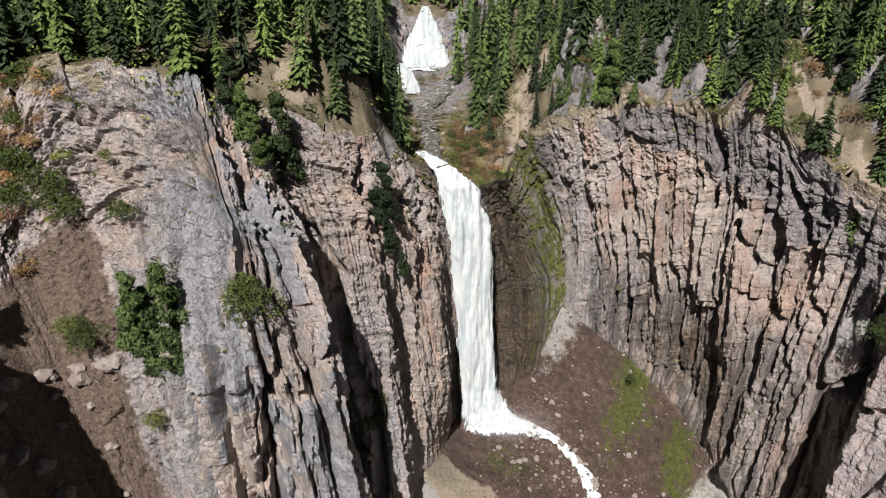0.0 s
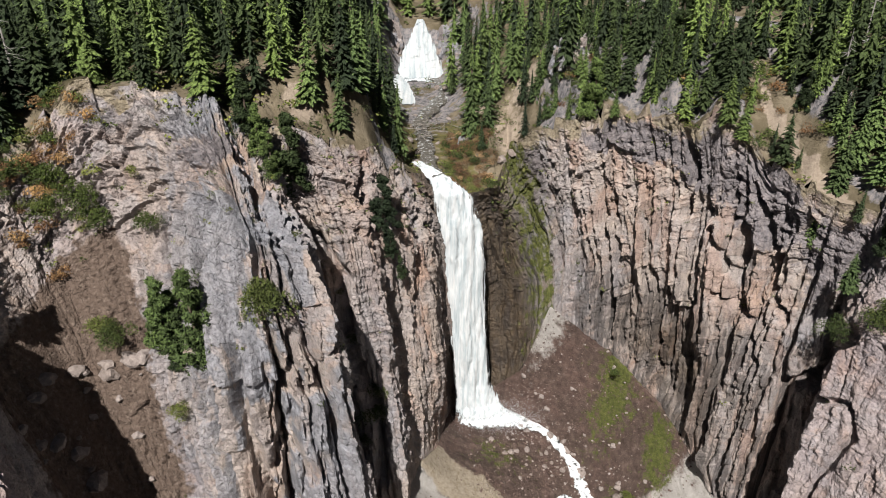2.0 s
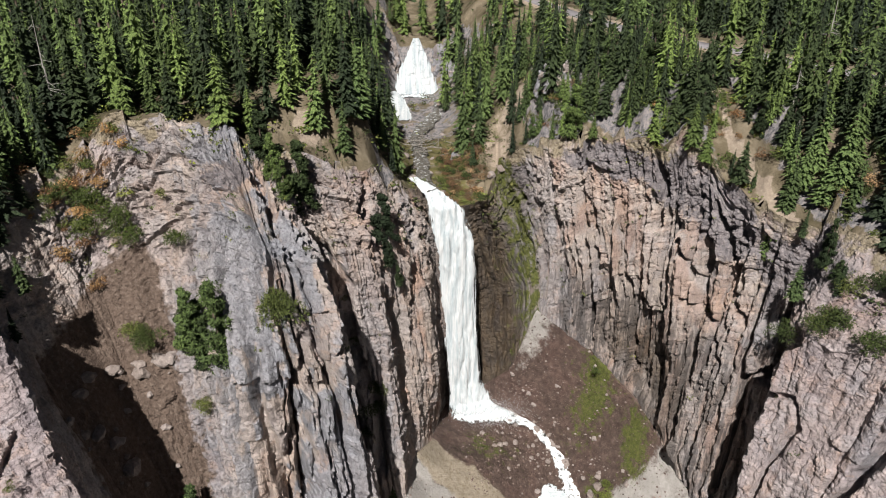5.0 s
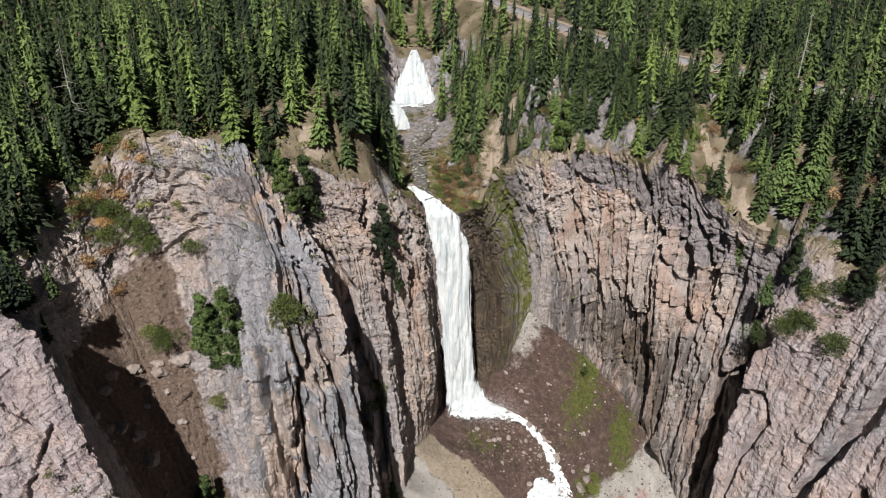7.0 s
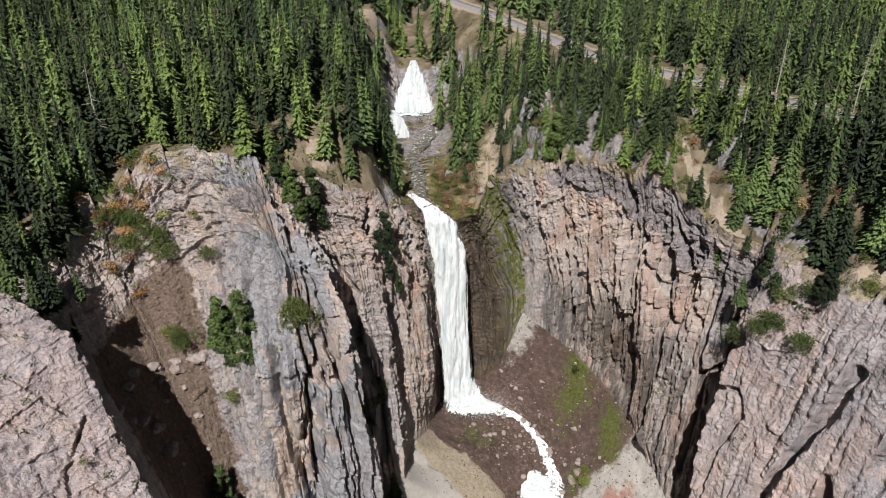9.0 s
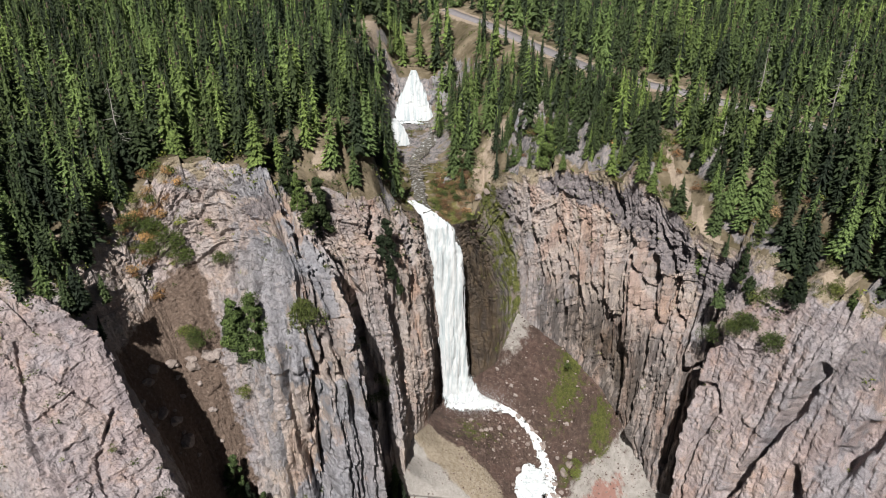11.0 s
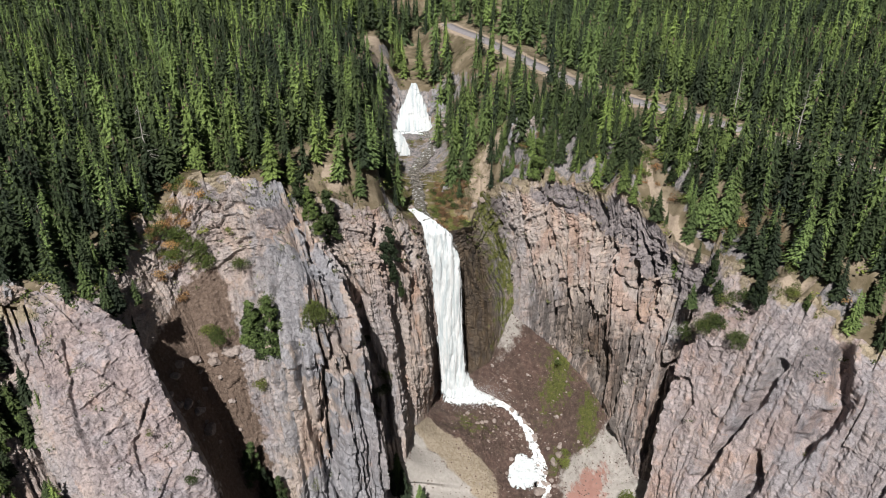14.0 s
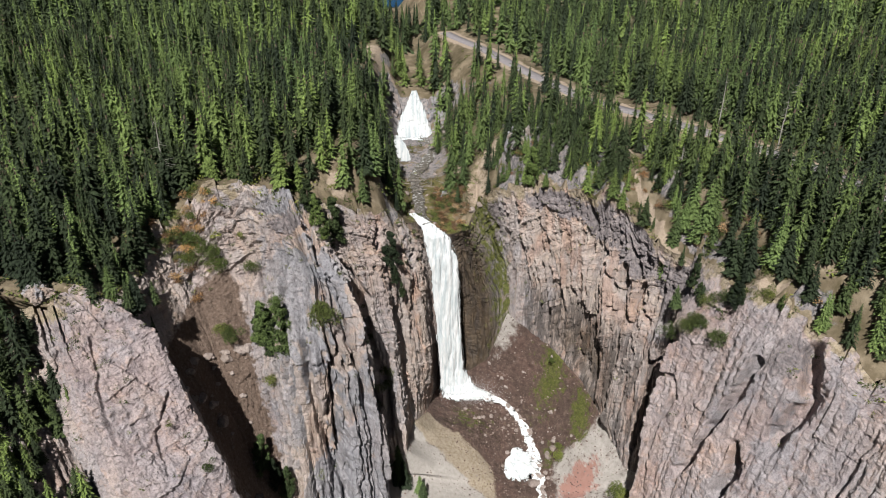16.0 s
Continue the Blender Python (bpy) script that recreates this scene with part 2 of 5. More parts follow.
def floor_material():
    k = Nodes("canyon_rubble", 0.93)
    n = k.noise(0.5, (1, 1, 1), 7, 0.7)
    dark = k.ramp(n, [(0.3, (0.037, 0.024, 0.019)), (0.55, (0.080, 0.055, 0.046)), (0.75, (0.148, 0.107, 0.092))])
    pale = k.ramp(k.noise(0.7, (1, 1, 1), 7, 0.7), [(0.3, (0.274, 0.255, 0.237)), (0.6, (0.355, 0.337, 0.318)), (0.8, (0.392, 0.374, 0.355))])
    ruddy = k.step(k.noise(0.09, (1, 1, 1), 4, 0.6), 0.45, 0.62)
    dark = k.mix(k.math("MULTIPLY", ruddy, 0.3), dark, k.ramp(n, [(0.3, (0.07, 0.04, 0.034)), (0.7, (0.17, 0.105, 0.088))]))
    g = k.step(k.math("ADD", k.attr("gravel"), k.math("MULTIPLY", k.math("SUBTRACT", k.noise(0.28, (1, 1, 1), 7, 0.7), 0.5), 2.2)), 0.25, 0.85)
    tan = k.step(k.math("ADD", k.attr("bank"), k.math("MULTIPLY", k.math("SUBTRACT", k.noise(0.3, (1, 1, 1), 7, 0.7), 0.5), 1.4)), 0.35, 0.65)
    dark = k.mix(tan, dark, k.ramp(k.noise(0.9, (1, 1, 1), 7, 0.7), [(0.3, (0.178, 0.148, 0.096)), (0.5, (0.281, 0.237, 0.181)), (0.7, (0.340, 0.296, 0.244))]))
    base = k.mix(g, dark, pale)
    red = k.step(k.math("ADD", k.attr("red"), k.math("MULTIPLY", k.math("SUBTRACT", k.noise(0.4, (1, 0.4, 1), 7, 0.7), 0.5), 2.4)), 0.60, 1.0)
    base = k.mix(k.math("MULTIPLY", red, 0.75), base, (0.266, 0.111, 0.085))
    m = k.step(k.math("ADD", k.attr("moss"), k.math("MULTIPLY", k.math("SUBTRACT", k.noise(0.35, (1, 1, 1), 8, 0.75), 0.5), 3.4)), 0.36, 0.86)
    green = k.ramp(k.noise(0.9, (1, 1, 1), 6, 0.75), [(0.3, (0.03, 0.034, 0.010)), (0.52, (0.075, 0.085, 0.020)), (0.75, (0.135, 0.135, 0.045))])
    base = k.mix(m, base, green)
    speck = k.step(k.noise(3.2, (1, 1, 1), 2, 0.5), 0.66, 0.72)
    base = k.mix(k.math("MULTIPLY", speck, 0.3), base, (0.311, 0.274, 0.252))
    n1 = k.bump(k.noise(1.2, (1, 1, 1), 8, 0.7), 0.8, 0.9)
    n2 = k.bump(k.noise(5.0, (1, 1, 1), 3, 0.6), 0.2, 0.8, n1)
    return k.done(base, n2)


def frayed(k, stretch, scale=1.2, keep=0.36):
    """Lets a sheet of water tear open towards its edges."""
    n = k.noise(scale, stretch, 5, 0.65)
    inside = k.math("SUBTRACT", 1.0, k.attr("edge"))
    return k.step(k.math("ADD", k.math("MULTIPLY", inside, 1.6), k.math("MULTIPLY", k.math("SUBTRACT", n, 0.5), 2.6)), keep - 0.22, keep + 0.22)


def water_white_material(name="falling_white_water", stretch=(1, 1, 0.06), low=0.30, white=1.0):
    k = Nodes(name, 0.6)
    n = k.noise(1.1, stretch, 7, 0.68, 0.2)
    tones = ((0.36, 0.43, 0.47), (0.54, 0.60, 0.63), (0.68, 0.71, 0.73), (0.82, 0.83, 0.83))
    base = k.ramp(n, [(at, tuple(c * white for c in tone)) for at, tone in zip((low, low + 0.14, 0.56, 0.70), tones)])
    k.put(k.b.inputs["Alpha"], frayed(k, stretch))
    return k.done(base, k.bump(n, 0.45, 0.8))


def foliage_material(name, dark, light):
    k = Nodes(name, 0.75)
    info = k.node("ShaderNodeObjectInfo")
    geo = k.node("ShaderNodeNewGeometry")
    r = k.math("FRACT", k.math("ADD", info.outputs["Random"], k.math("MULTIPLY", k.attr("tree_tint"), 1.0)))
    base = k.ramp(r, [(0.0, dark), (0.45, tuple(0.75 * a + 0.25 * c for a, c in zip(dark, light))), (0.72, light), (1.0, tuple(c * 1.65 for c in light))])
    base = k.mix(0.7, base, k.ramp(geo.outputs["Random Per Island"], [(0.0, (0.74, 0.75, 0.76)), (1.0, (1.12, 1.12, 1.10))]), "MULTIPLY")
    stand = k.noise(0.022, (1, 1, 0.2), 3, 0.6)
    base = k.mix(1.0, base, k.ramp(stand, [(0.36, (0.72, 0.76, 0.86)), (0.5, (1.0, 1.0, 1.0)), (0.62, (1.34, 1.30, 1.10))]), "MULTIPLY")
    grain = k.noise(2.6, (1, 1, 1), 3, 0.7)
    base = k.mix(1.0, base, k.ramp(grain, [(0.34, (0.30, 0.32, 0.34)), (0.5, (0.95, 0.95, 0.95)), (0.66, (1.55, 1.5, 1.4))]), "MULTIPLY")
    return k.done(base, k.bump(grain, 0.5, 0.8))


def bark_material(name, a, b):
    k = Nodes(name, 0.9)
    n = k.noise(3.0, (1, 1, 0.2), 4)
    return k.done(k.ramp(n, [(0.35, a), (0.65, b)]), k.bump(n, 0.1, 0.6))


ROCK, GROUND, FLOOR = rock_material(), ground_material(), floor_material()
FALLS = water_white_material(white=0.76)
UPPER_FALLS = water_white_material("spreading_white_water", (1.1, 0.07, 0.07), 0.30, 0.62)
FOAM = water_white_material("churned_white_water", (1, 1, 1), 0.30, 0.85)
NEEDLES = foliage_material("conifer_needles", (0.019, 0.030, 0.016), (0.080, 0.117, 0.037))
LEDGE_NEEDLES = foliage_material("dark_ledge_needles", (0.014, 0.024, 0.011), (0.048, 0.072, 0.024))
LEAVES = foliage_material("shrub_leaves", (0.043, 0.064, 0.017), (0.102, 0.119, 0.030))
BARK = bark_material("conifer_bark", (0.06, 0.045, 0.035), (0.13, 0.10, 0.08))
GREY_WOOD = bark_material("weathered_grey_wood", (0.16, 0.15, 0.145), (0.30, 0.285, 0.27))


# ---- mesh helpers ----
def grid_mesh(name, pts, material, attrs=(), flip=False):
    """A mesh from an array of points (rows, columns, 3)."""
    rows, cols, _ = pts.shape
    me = bpy.data.meshes.new(name)
    idx = np.arange(rows * cols).reshape(rows, cols)
    a, b, c, d = idx[:-1, :-1], idx[:-1, 1:], idx[1:, 1:], idx[1:, :-1]
    quads = np.stack([a, b, c, d] if not flip else [a, d, c, b], -1).reshape(-1, 4)
    me.vertices.add(rows * cols)
    me.vertices.foreach_set("co", pts.reshape(-1).astype(np.float32))
    me.loops.add(quads.size)
    me.loops.foreach_set("vertex_index", quads.reshape(-1).astype(np.int32))
    me.polygons.add(len(quads))
    me.polygons.foreach_set("loop_start", np.arange(0, quads.size, 4, dtype=np.int32))
    me.update(calc_edges=True)
    for key, vals in attrs:
        me.attributes.new(key, "FLOAT", "POINT").data.foreach_set("value", np.asarray(vals, dtype=np.float32).reshape(-1))
    me.materials.append(material)
    return me


def tri_mesh(name, verts, tris, mats, mat_index=None, attrs=()):
    me = bpy.data.meshes.new(name)
    verts, tris = np.asarray(verts, dtype=np.float32), np.asarray(tris, dtype=np.int32)
    me.vertices.add(len(verts))
    me.vertices.foreach_set("co", verts.reshape(-1))
    me.loops.add(tris.size)
    me.loops.foreach_set("vertex_index", tris.reshape(-1))
    me.polygons.add(len(tris))
    me.polygons.foreach_set("loop_start", np.arange(0, tris.size, 3, dtype=np.int32))
    for m in mats:
        me.materials.append(m)
    if mat_index is not None:
        me.polygons.foreach_set("material_index", np.asarray(mat_index, dtype=np.int32))
    me.update(calc_edges=True)
    for key, vals in attrs:
        me.attributes.new(key, "FLOAT", "POINT").data.foreach_set("value", np.asarray(vals, dtype=np.float32))
    return me


# ---- the canyon, as cross sections from its west side round the head to its east side ----
STATIONS = []


def section(rim, shoulder, bench, foot, creek, ledge=0.5, rib=0.5, rust=0.4, slate=0.4, wet=0.0, moss=0.0, soil=0.0, pink=0.0):
    """One cut through the canyon's side: rim, shoulder, bench, foot and creek (x, y, z), and the character of its rock."""
    STATIONS.append(((*rim, *shoulder, *bench, *foot, *creek), (ledge, rib, rust, slate, wet, moss, soil, pink)))


section((-135, -170, 104), (-125, -170, 92), (-105, -170, 50), (-60, -170, -40), (0, -170, -48))
section((-124, -40, 104), (-114, -44, 92), (-98, -48, 50), (-52, -52, -28), (6, -50, -36))
section((-114, 25, 104), (-106, 18, 92), (-94, 10, 62), (-56, -2, -16), (12, 0, -30))
section((-95, 65, 102), (-84, 52, 73), (-70, 38, 46), (-50, 12, -8), (14, 20, -27), moss=0.25, soil=0.5)
section((-85, 62.5, 103), (-76.5, 49, 90), (-61, 37, 69), (-44, 22, 3), (16, 32, -25), 0.31, 0.10, 0.15, 0.3, pink=1)
section((-85, 64, 104), (-71.5, 54, 90), (-56, 41.5, 69), (-40, 29, 5), (18, 42, -24), 0.31, 0.10, 0.15, 0.3, pink=1)
section((-81, 68, 104), (-65.5, 65.5, 93), (-48.5, 48.5, 67), (-32, 39, 8), (20, 50, -23), 0.31, 0.10, 0.15, 0.3, pink=1)
section((-80, 72, 103), (-66, 69.5, 83), (-50.5, 55, 52), (-36, 44, 5), (21, 56, -22), 0.5, 0.3, 0.1, 0.3)
section((-81, 82, 102), (-71, 80, 80), (-55, 70, 48), (-35, 54, 4), (24, 62, -21), 0.2, 0.2, 0.2, 0.3, soil=0.9)
section((-77, 97, 103), (-68, 92, 80), (-56, 82, 53), (-37, 63, 8), (28, 70, -20), 0.2, 0.1, 0.2, 0.2, soil=1.0)
section((-70, 109, 104), (-66, 99, 85), (-57, 88, 62), (-40, 72, 20), (31, 78, -19), 0.6, 0.2, 0.2, 0.2, soil=1.0, moss=0.1, pink=0.6)
section((-63, 113, 109), (-58, 104, 91), (-51, 89, 66), (-40, 74, 16), (34, 84, -18), 0.9, 0.3, 0.2, 0.3, soil=0.75, pink=0.4)
section((-54, 116, 109.5), (-49, 103, 92), (-43, 88, 71), (-36, 71, 8), (37, 90, -17), 0.9, 0.6, 0.2, 0.5)
section((-46, 117, 109), (-40, 102, 95), (-37, 81, 70), (-31, 70, 6), (39, 96, -16.5), 0.8, 0.8, 0.3, 0.9)
section((-40, 116, 106), (-31, 94, 93.5), (-27, 83, 72), (-23, 74, 2), (41, 102, -16), 0.7, 0.9, 0.5, 1.0)
section((-37, 116, 104), (-21.5, 97.5, 87.5), (-14.5, 88.5, 69), (-11.5, 82, 4), (42, 107, -16), 0.6, 0.9, 0.7, 0.9)
section((-36, 118, 103), (-22.5, 101, 86.5), (-15.5, 94.5, 64), (-12.5, 88, 4), (42, 110, -16), 0.5, 0.5, 0.5, 0.6)
section((-33, 121, 101), (-27, 116.5, 84), (-23.5, 116, 54), (-15, 108, 4), (42, 113, -16), 0.5, 0.4, 0.5, 0.6)
section((-29, 124, 98), (-20.5, 117, 80), (-16, 112, 52), (-10.5, 105, 6), (40, 119, -15), 0.7, 0.35, 0.4, 0.4)
section((-23, 126, 96), (-14, 120, 80), (-9.5, 114, 52), (-7, 108, 12), (37, 124, -15), 0.7, 0.4, 0.4, 0.4)
section((-19, 129, 94), (-12.5, 126, 78), (-9.8, 124, 50), (-6.5, 119, 8), (37, 127, -15), 0.5, 0.35, 0.5, 0.4)
section((-15, 132, 91), (-10, 129, 75), (-6.5, 127, 48), (-4.5, 125, 10), (38, 130, -14.5), 0.5, 0.5, 1.0, 0.2)
section((-10.5, 143, 83), (-5.8, 138, 66), (-2.4, 135, 36), (-0.4, 136, 4), (40, 135, -13.5), 0.5, 0.5, 1.0, 0.2)
section((-6.5, 154, 77), (-2.2, 151, 60), (0.4, 152, 34), (2.2, 153, -2), (37, 147.5, -9), 0.5, 0.5, 0.9, 0.2, 0.2)
section((-4.5, 161, 74), (-0.5, 160.5, 56), (2.5, 161, 28), (4.5, 160, -3), (31, 153, -5.5), 0.4, 0.5, 0.3, 0.3, 0.8)
section((8, 166, 66), (11, 167, 50), (14, 168, 25), (17, 167, -1), (25, 155, -4.5), 0.4, 0.5, 0.2, 0.2, 0.95, 0.1)
section((16, 166, 67.5), (21, 170, 52), (24, 168, 32), (25, 163, 9), (26, 155.5, -4.5), 0.5, 0.6, 0.2, 0.2, 1.0, 0.44)
section((20, 180, 73), (28, 175, 55), (31, 170, 42), (32, 163, 32), (28, 155, -4.8), 0.5, 0.4, 0.0, 0.7, 0.4, 0.72)
section((29, 171, 83), (35, 165, 64), (36.5, 163, 46), (36, 160, 30), (31, 153.5, -5.5), 0.5, 0.8, 0.9, 0.4)
section((40, 160, 90), (43, 153, 70), (46, 151.5, 46), (48, 151, 24), (35, 150.5, -6.5), 0.5, 1.0, 0.8, 0.2)
section((50, 141, 96), (54, 140, 76), (56.5, 138, 50), (58, 138, 18), (39.5, 144, -10), 0.5, 1.0, 0.9, 0.2)
section((61, 133, 97), (64, 127, 74), (64.5, 124, 52), (64.5, 123, 12), (41.5, 133, -13.5), 0.5, 1.0, 0.8, 0.3)
section((69, 118, 93), (71.5, 116, 74), (69.5, 112, 50), (68, 109.5, 7), (42, 122, -15), 0.5, 1.0, 0.7, 0.3)
section((72, 112, 93), (73.5, 110, 74), (70.5, 107, 50), (68.5, 105, 6), (42.5, 117, -15.5), 0.3, 1.0, 0.4, 0.3)
section((78, 104, 92), (79, 105, 72), (78, 104, 46), (76, 102, 5), (43, 113, -16), 0.3, 0.5, 0.4, 0.3)
section((80, 95, 92), (71, 94, 71), (67.5, 89, 52), (63, 84, 2), (43, 108, -16), 0.27, 0.2, 0.6, 0.3, pink=0.8)
section((86, 84, 93), (79.5, 82, 79), (73, 79, 51), (66, 73, -2), (40, 98, -16.5), 0.27, 0.2, 0.5, 0.3, pink=0.8)
section((91, 75, 92), (86, 71, 84), (79, 68, 54), (69, 60, -5), (35, 86, -18), 0.27, 0.2, 0.3, 0.6, pink=0.8)
section((98, 66, 89), (93, 61, 79), (85, 56, 50), (71, 47, -9), (30, 74, -20), 0.27, 0.2, 0.3, 0.6, pink=0.8)
section((108, 56, 88), (102, 50, 78), (91, 43, 48), (74, 33, -12), (24, 60, -22), 0.27, 0.2, 0.3, 0.5, pink=0.8)
section((118, 28, 91), (110, 24, 80), (98, 20, 45), (77, 10, -16), (16, 20, -28), 0.5, 0.6)
section((128, -40, 94), (118, -44, 82), (104, -48, 40), (80, -52, -22), (8, -50, -36), 0.5, 0.6)
section((136, -170, 96), (126, -170, 84), (108, -170, 40), (80, -170, -40), (0, -170, -48), 0.5, 0.6)

SECT = np.array([a for a, _ in STATIONS]).reshape(len(STATIONS), 5, 3)
TRAIT = np.array([b for _, b in STATIONS])
SHARP = 0.42      # metres between the columns of the sheet where the canyon is seen


def columns():
    """Places along the sections: fine where the canyon's head is, coarse behind."""
    out = []
    for i in range(len(SECT) - 1):
        seg = np.linalg.norm(SECT[i + 1, :4] - SECT[i, :4], axis=1).max()
        near = max(SECT[i, 0, 1], SECT[i + 1, 0, 1]) > 26
        n = max(2, int(math.ceil(seg / (SHARP if near else 8.0))))
        out += [i + k / n for k in range(n)]
    return np.array(out + [len(SECT) - 1.0])


def loft(table, s):
    i = np.minimum(s.astype(int), len(table) - 2)
    f = (s - i).reshape((-1,) + (1,) * (table.ndim - 1))
    return table[i] * (1 - f) + table[i + 1] * f


COLS = columns()
RING = loft(SECT, COLS)
CHAR = loft(TRAIT, COLS)


def strip(levels, counts):
    """Points between successive control lines, (rows, columns, 3), and the level of each row."""
    pts, lev = [], []
    for (a, b), n in zip(zip(levels[:-1], levels[1:]), counts):
        for k in range(n):
            u = k / n
            pts.append(RING[:, a] * (1 - u) + RING[:, b] * u)
            lev.append(a + u * (b - a))
    pts.append(RING[:, levels[-1]])
    lev.append(float(levels[-1]))
    return np.array(pts), np.array(lev)


def normals(p):
    du, dv = np.gradient(p, axis=1), np.gradient(p, axis=0)
    n = np.cross(du, dv)
    n /= np.linalg.norm(n, axis=2, keepdims=True) + 1e-9
    return n


def spread(values, rows):
    return np.repeat(values[None, :], rows, 0)


# cliffs: rim to foot
base, level = strip([0, 1, 2, 3], [76, 96, 130])
nrm = normals(base)
for axis in (0, 1):
    for c in range(3):
        nrm[:, :, c] = np.apply_along_axis(lambda v: np.convolve(np.pad(v, 12, "edge"), np.ones(25) / 25, "valid"), axis, nrm[:, :, c])
nrm /= np.linalg.norm(nrm, axis=2, keepdims=True) + 1e-9
if nrm[len(nrm) // 2, np.argmin(np.abs(COLS - 30)), 0] > 0:
    nrm = -nrm
flat = base.reshape(-1, 3)
rows = len(level)
ledge = (spread(CHAR[:, 0], rows) * (1 - 0.62 * smooth(0.7, 1.3, level)[:, None] * (1 - spread(CHAR[:, 7], rows)))).ravel()
patchy = 0.65 + 1.0 * smooth(-0.18, 0.20, fbm(flat * (0.055, 0.055, 0.03), 2, 57))
rib = (spread(CHAR[:, 1], rows) * (0.35 + 0.65 * smooth(0.35, 1.25, level))[:, None]).ravel() * np.minimum(1.15, patchy)
soilness = (spread(CHAR[:, 6], rows) * smooth(0.75, 1.25, level)[:, None]).ravel()
calm = 1 - 0.75 * soilness
along = np.cumsum(np.concatenate([[0], np.linalg.norm(np.diff(RING[:, 1] + RING[:, 2], axis=0), axis=1) * 0.5]))
down = np.cumsum(np.concatenate([np.zeros((1, len(COLS))), np.linalg.norm(np.diff(base, axis=0), axis=2)], 0), axis=0)
U, H = spread(along, rows).ravel(), down.ravel()
calm_warp = 1 - 0.8 * spread(CHAR[:, 7], rows).ravel()
slow = flat * (0.10, 0.10, 0.028)
q = np.stack([U + fbm(slow, 2, 3) * 6 * calm_warp + fbm(flat * 0.3, 2, 31) * 1.2, fbm(slow * 0.5, 2, 29) * 2, H + fbm(flat * 0.08, 2, 11) * 8 * calm_warp], 1)
east = smooth(29, 30, np.tile(COLS, rows)) * smooth(35, 34, np.tile(COLS, rows))
big = fbm(q * (0.05, 0.2, 0.02), 3, 21) * (7.0 + 2.0 * east)
va, pa, ga, oa = pillars(q[:, 0], H, 9.0, 5, 0.025)
vb, pb, gb, ob_ = pillars(q[:, 0] + fbm(flat * 0.12, 2, 35) * 2.0, H, 3.4, 9, 0.05)
vc, pc, gc, oc = pillars(q[:, 0] + fbm(flat * 0.25, 2, 37) * 1.2, H, 1.5, 17, 0.12)
vd, ed = cells(q * (0.13, 0.3, 0.24), 13)
ve, ee = cells(q * (0.36, 0.3, 0.62), 23)
vf, ef = cells(q * (0.95, 0.3, 1.20), 27)
bed = flat[:, 2] * 0.6 + fbm(flat * 0.05, 2, 43) * 5
strata = lattice(np.floor(bed), np.floor(U * 0.05 + fbm(flat * 0.06, 2, 47) * 6), np.zeros(len(bed)), 3) - 0.5
ribs = va * 2.6 + (pa - 0.5) * 1.7 - 3.4 * np.exp(-(ga / 0.6) ** 2) * (oa > 0.35)
ribs += vb * 2.2 + (pb - 0.5) * 1.7 - 1.7 * np.exp(-(gb / 0.42) ** 2) * (ob_ > 0.35) + vc * 0.75 + (pc - 0.5) * 0.6 - 0.6 * np.exp(-(gc / 0.3) ** 2) * (oc > 0.5)
blocks = (vd - 0.5) * 2.2 - 0.7 * np.exp(-(ed / 0.04) ** 2) * (vd > 0.5) + (ve - 0.5) * 1.35 - 0.5 * np.exp(-(ee / 0.05) ** 2) * (ve > 0.5) + (vf - 0.5) * 0.6 + strata * 0.6
fine = fbm(flat * 0.7, 2, 51, 0.6) * 0.55
# clefts and open joints: depth, half width, then points along them
CLEFTS = [
    (4.5, 1.2, (53.3, 139.7, 95), (55.5, 137.6, 84), (57, 138, 73)), (2.5, 1.0, (57.6, 133.5, 78), (62.5, 130, 71), (65, 125, 65)),
    (4.0, 1.0, (67, 126, 86), (68.3, 122, 78), (70.4, 117.6, 68), (71.7, 113.4, 62)), (7.0, 1.7, (71, 94.5, 72), (70.7, 103, 50), (67.2, 104, 30), (65.6, 103, 16)),
    (2.2, 0.7, (68.6, 106.5, 52), (70.7, 86.4, 62), (72, 84, 57), (68.7, 84.6, 47), (67.2, 84.7, 34), (66.4, 81.5, 22)), (4.5, 1.3, (84.4, 68.8, 81), (82, 69.8, 70), (77.2, 70.8, 57), (73.7, 73.9, 38)),
    (7.0, 2.4, (96.2, 65, 85), (95, 61.3, 80), (94, 59, 74.6), (88.5, 58.5, 64)), (2.0, 0.8, (40.8, 154.2, 74.7), (44.8, 152.2, 64), (46.7, 150.8, 52.7))]
CLEFTS += [
    (3.0, 0.9, (63, 126.6, 60), (64, 118, 59), (65.8, 113, 51)), (2.5, 0.7, (53.8, 139.9, 51), (53.8, 139.3, 39), (54.3, 138.7, 26)), (2.5, 0.8, (60.5, 129.8, 46), (59.2, 128.2, 32), (59.2, 126.5, 23)),
    (6.0, 1.8, (81.6, 62.8, 56), (80.9, 61.4, 49), (79.3, 61.4, 41)), (3.5, 0.9, (-33.2, 87.7, 72), (-32.8, 85.4, 59), (-28.7, 82.6, 44), (-26, 78.5, 32)), (3.0, 0.8, (-23.8, 88.7, 76), (-24.6, 81.7, 68), (-27.7, 83.3, 52)),
    (2.5, 0.7, (-20, 95.6, 74), (-19.7, 83.9, 66)), (2.0, 0.7, (-37.4, 93.3, 79), (-37.3, 86.7, 72), (-36.8, 84, 62))]
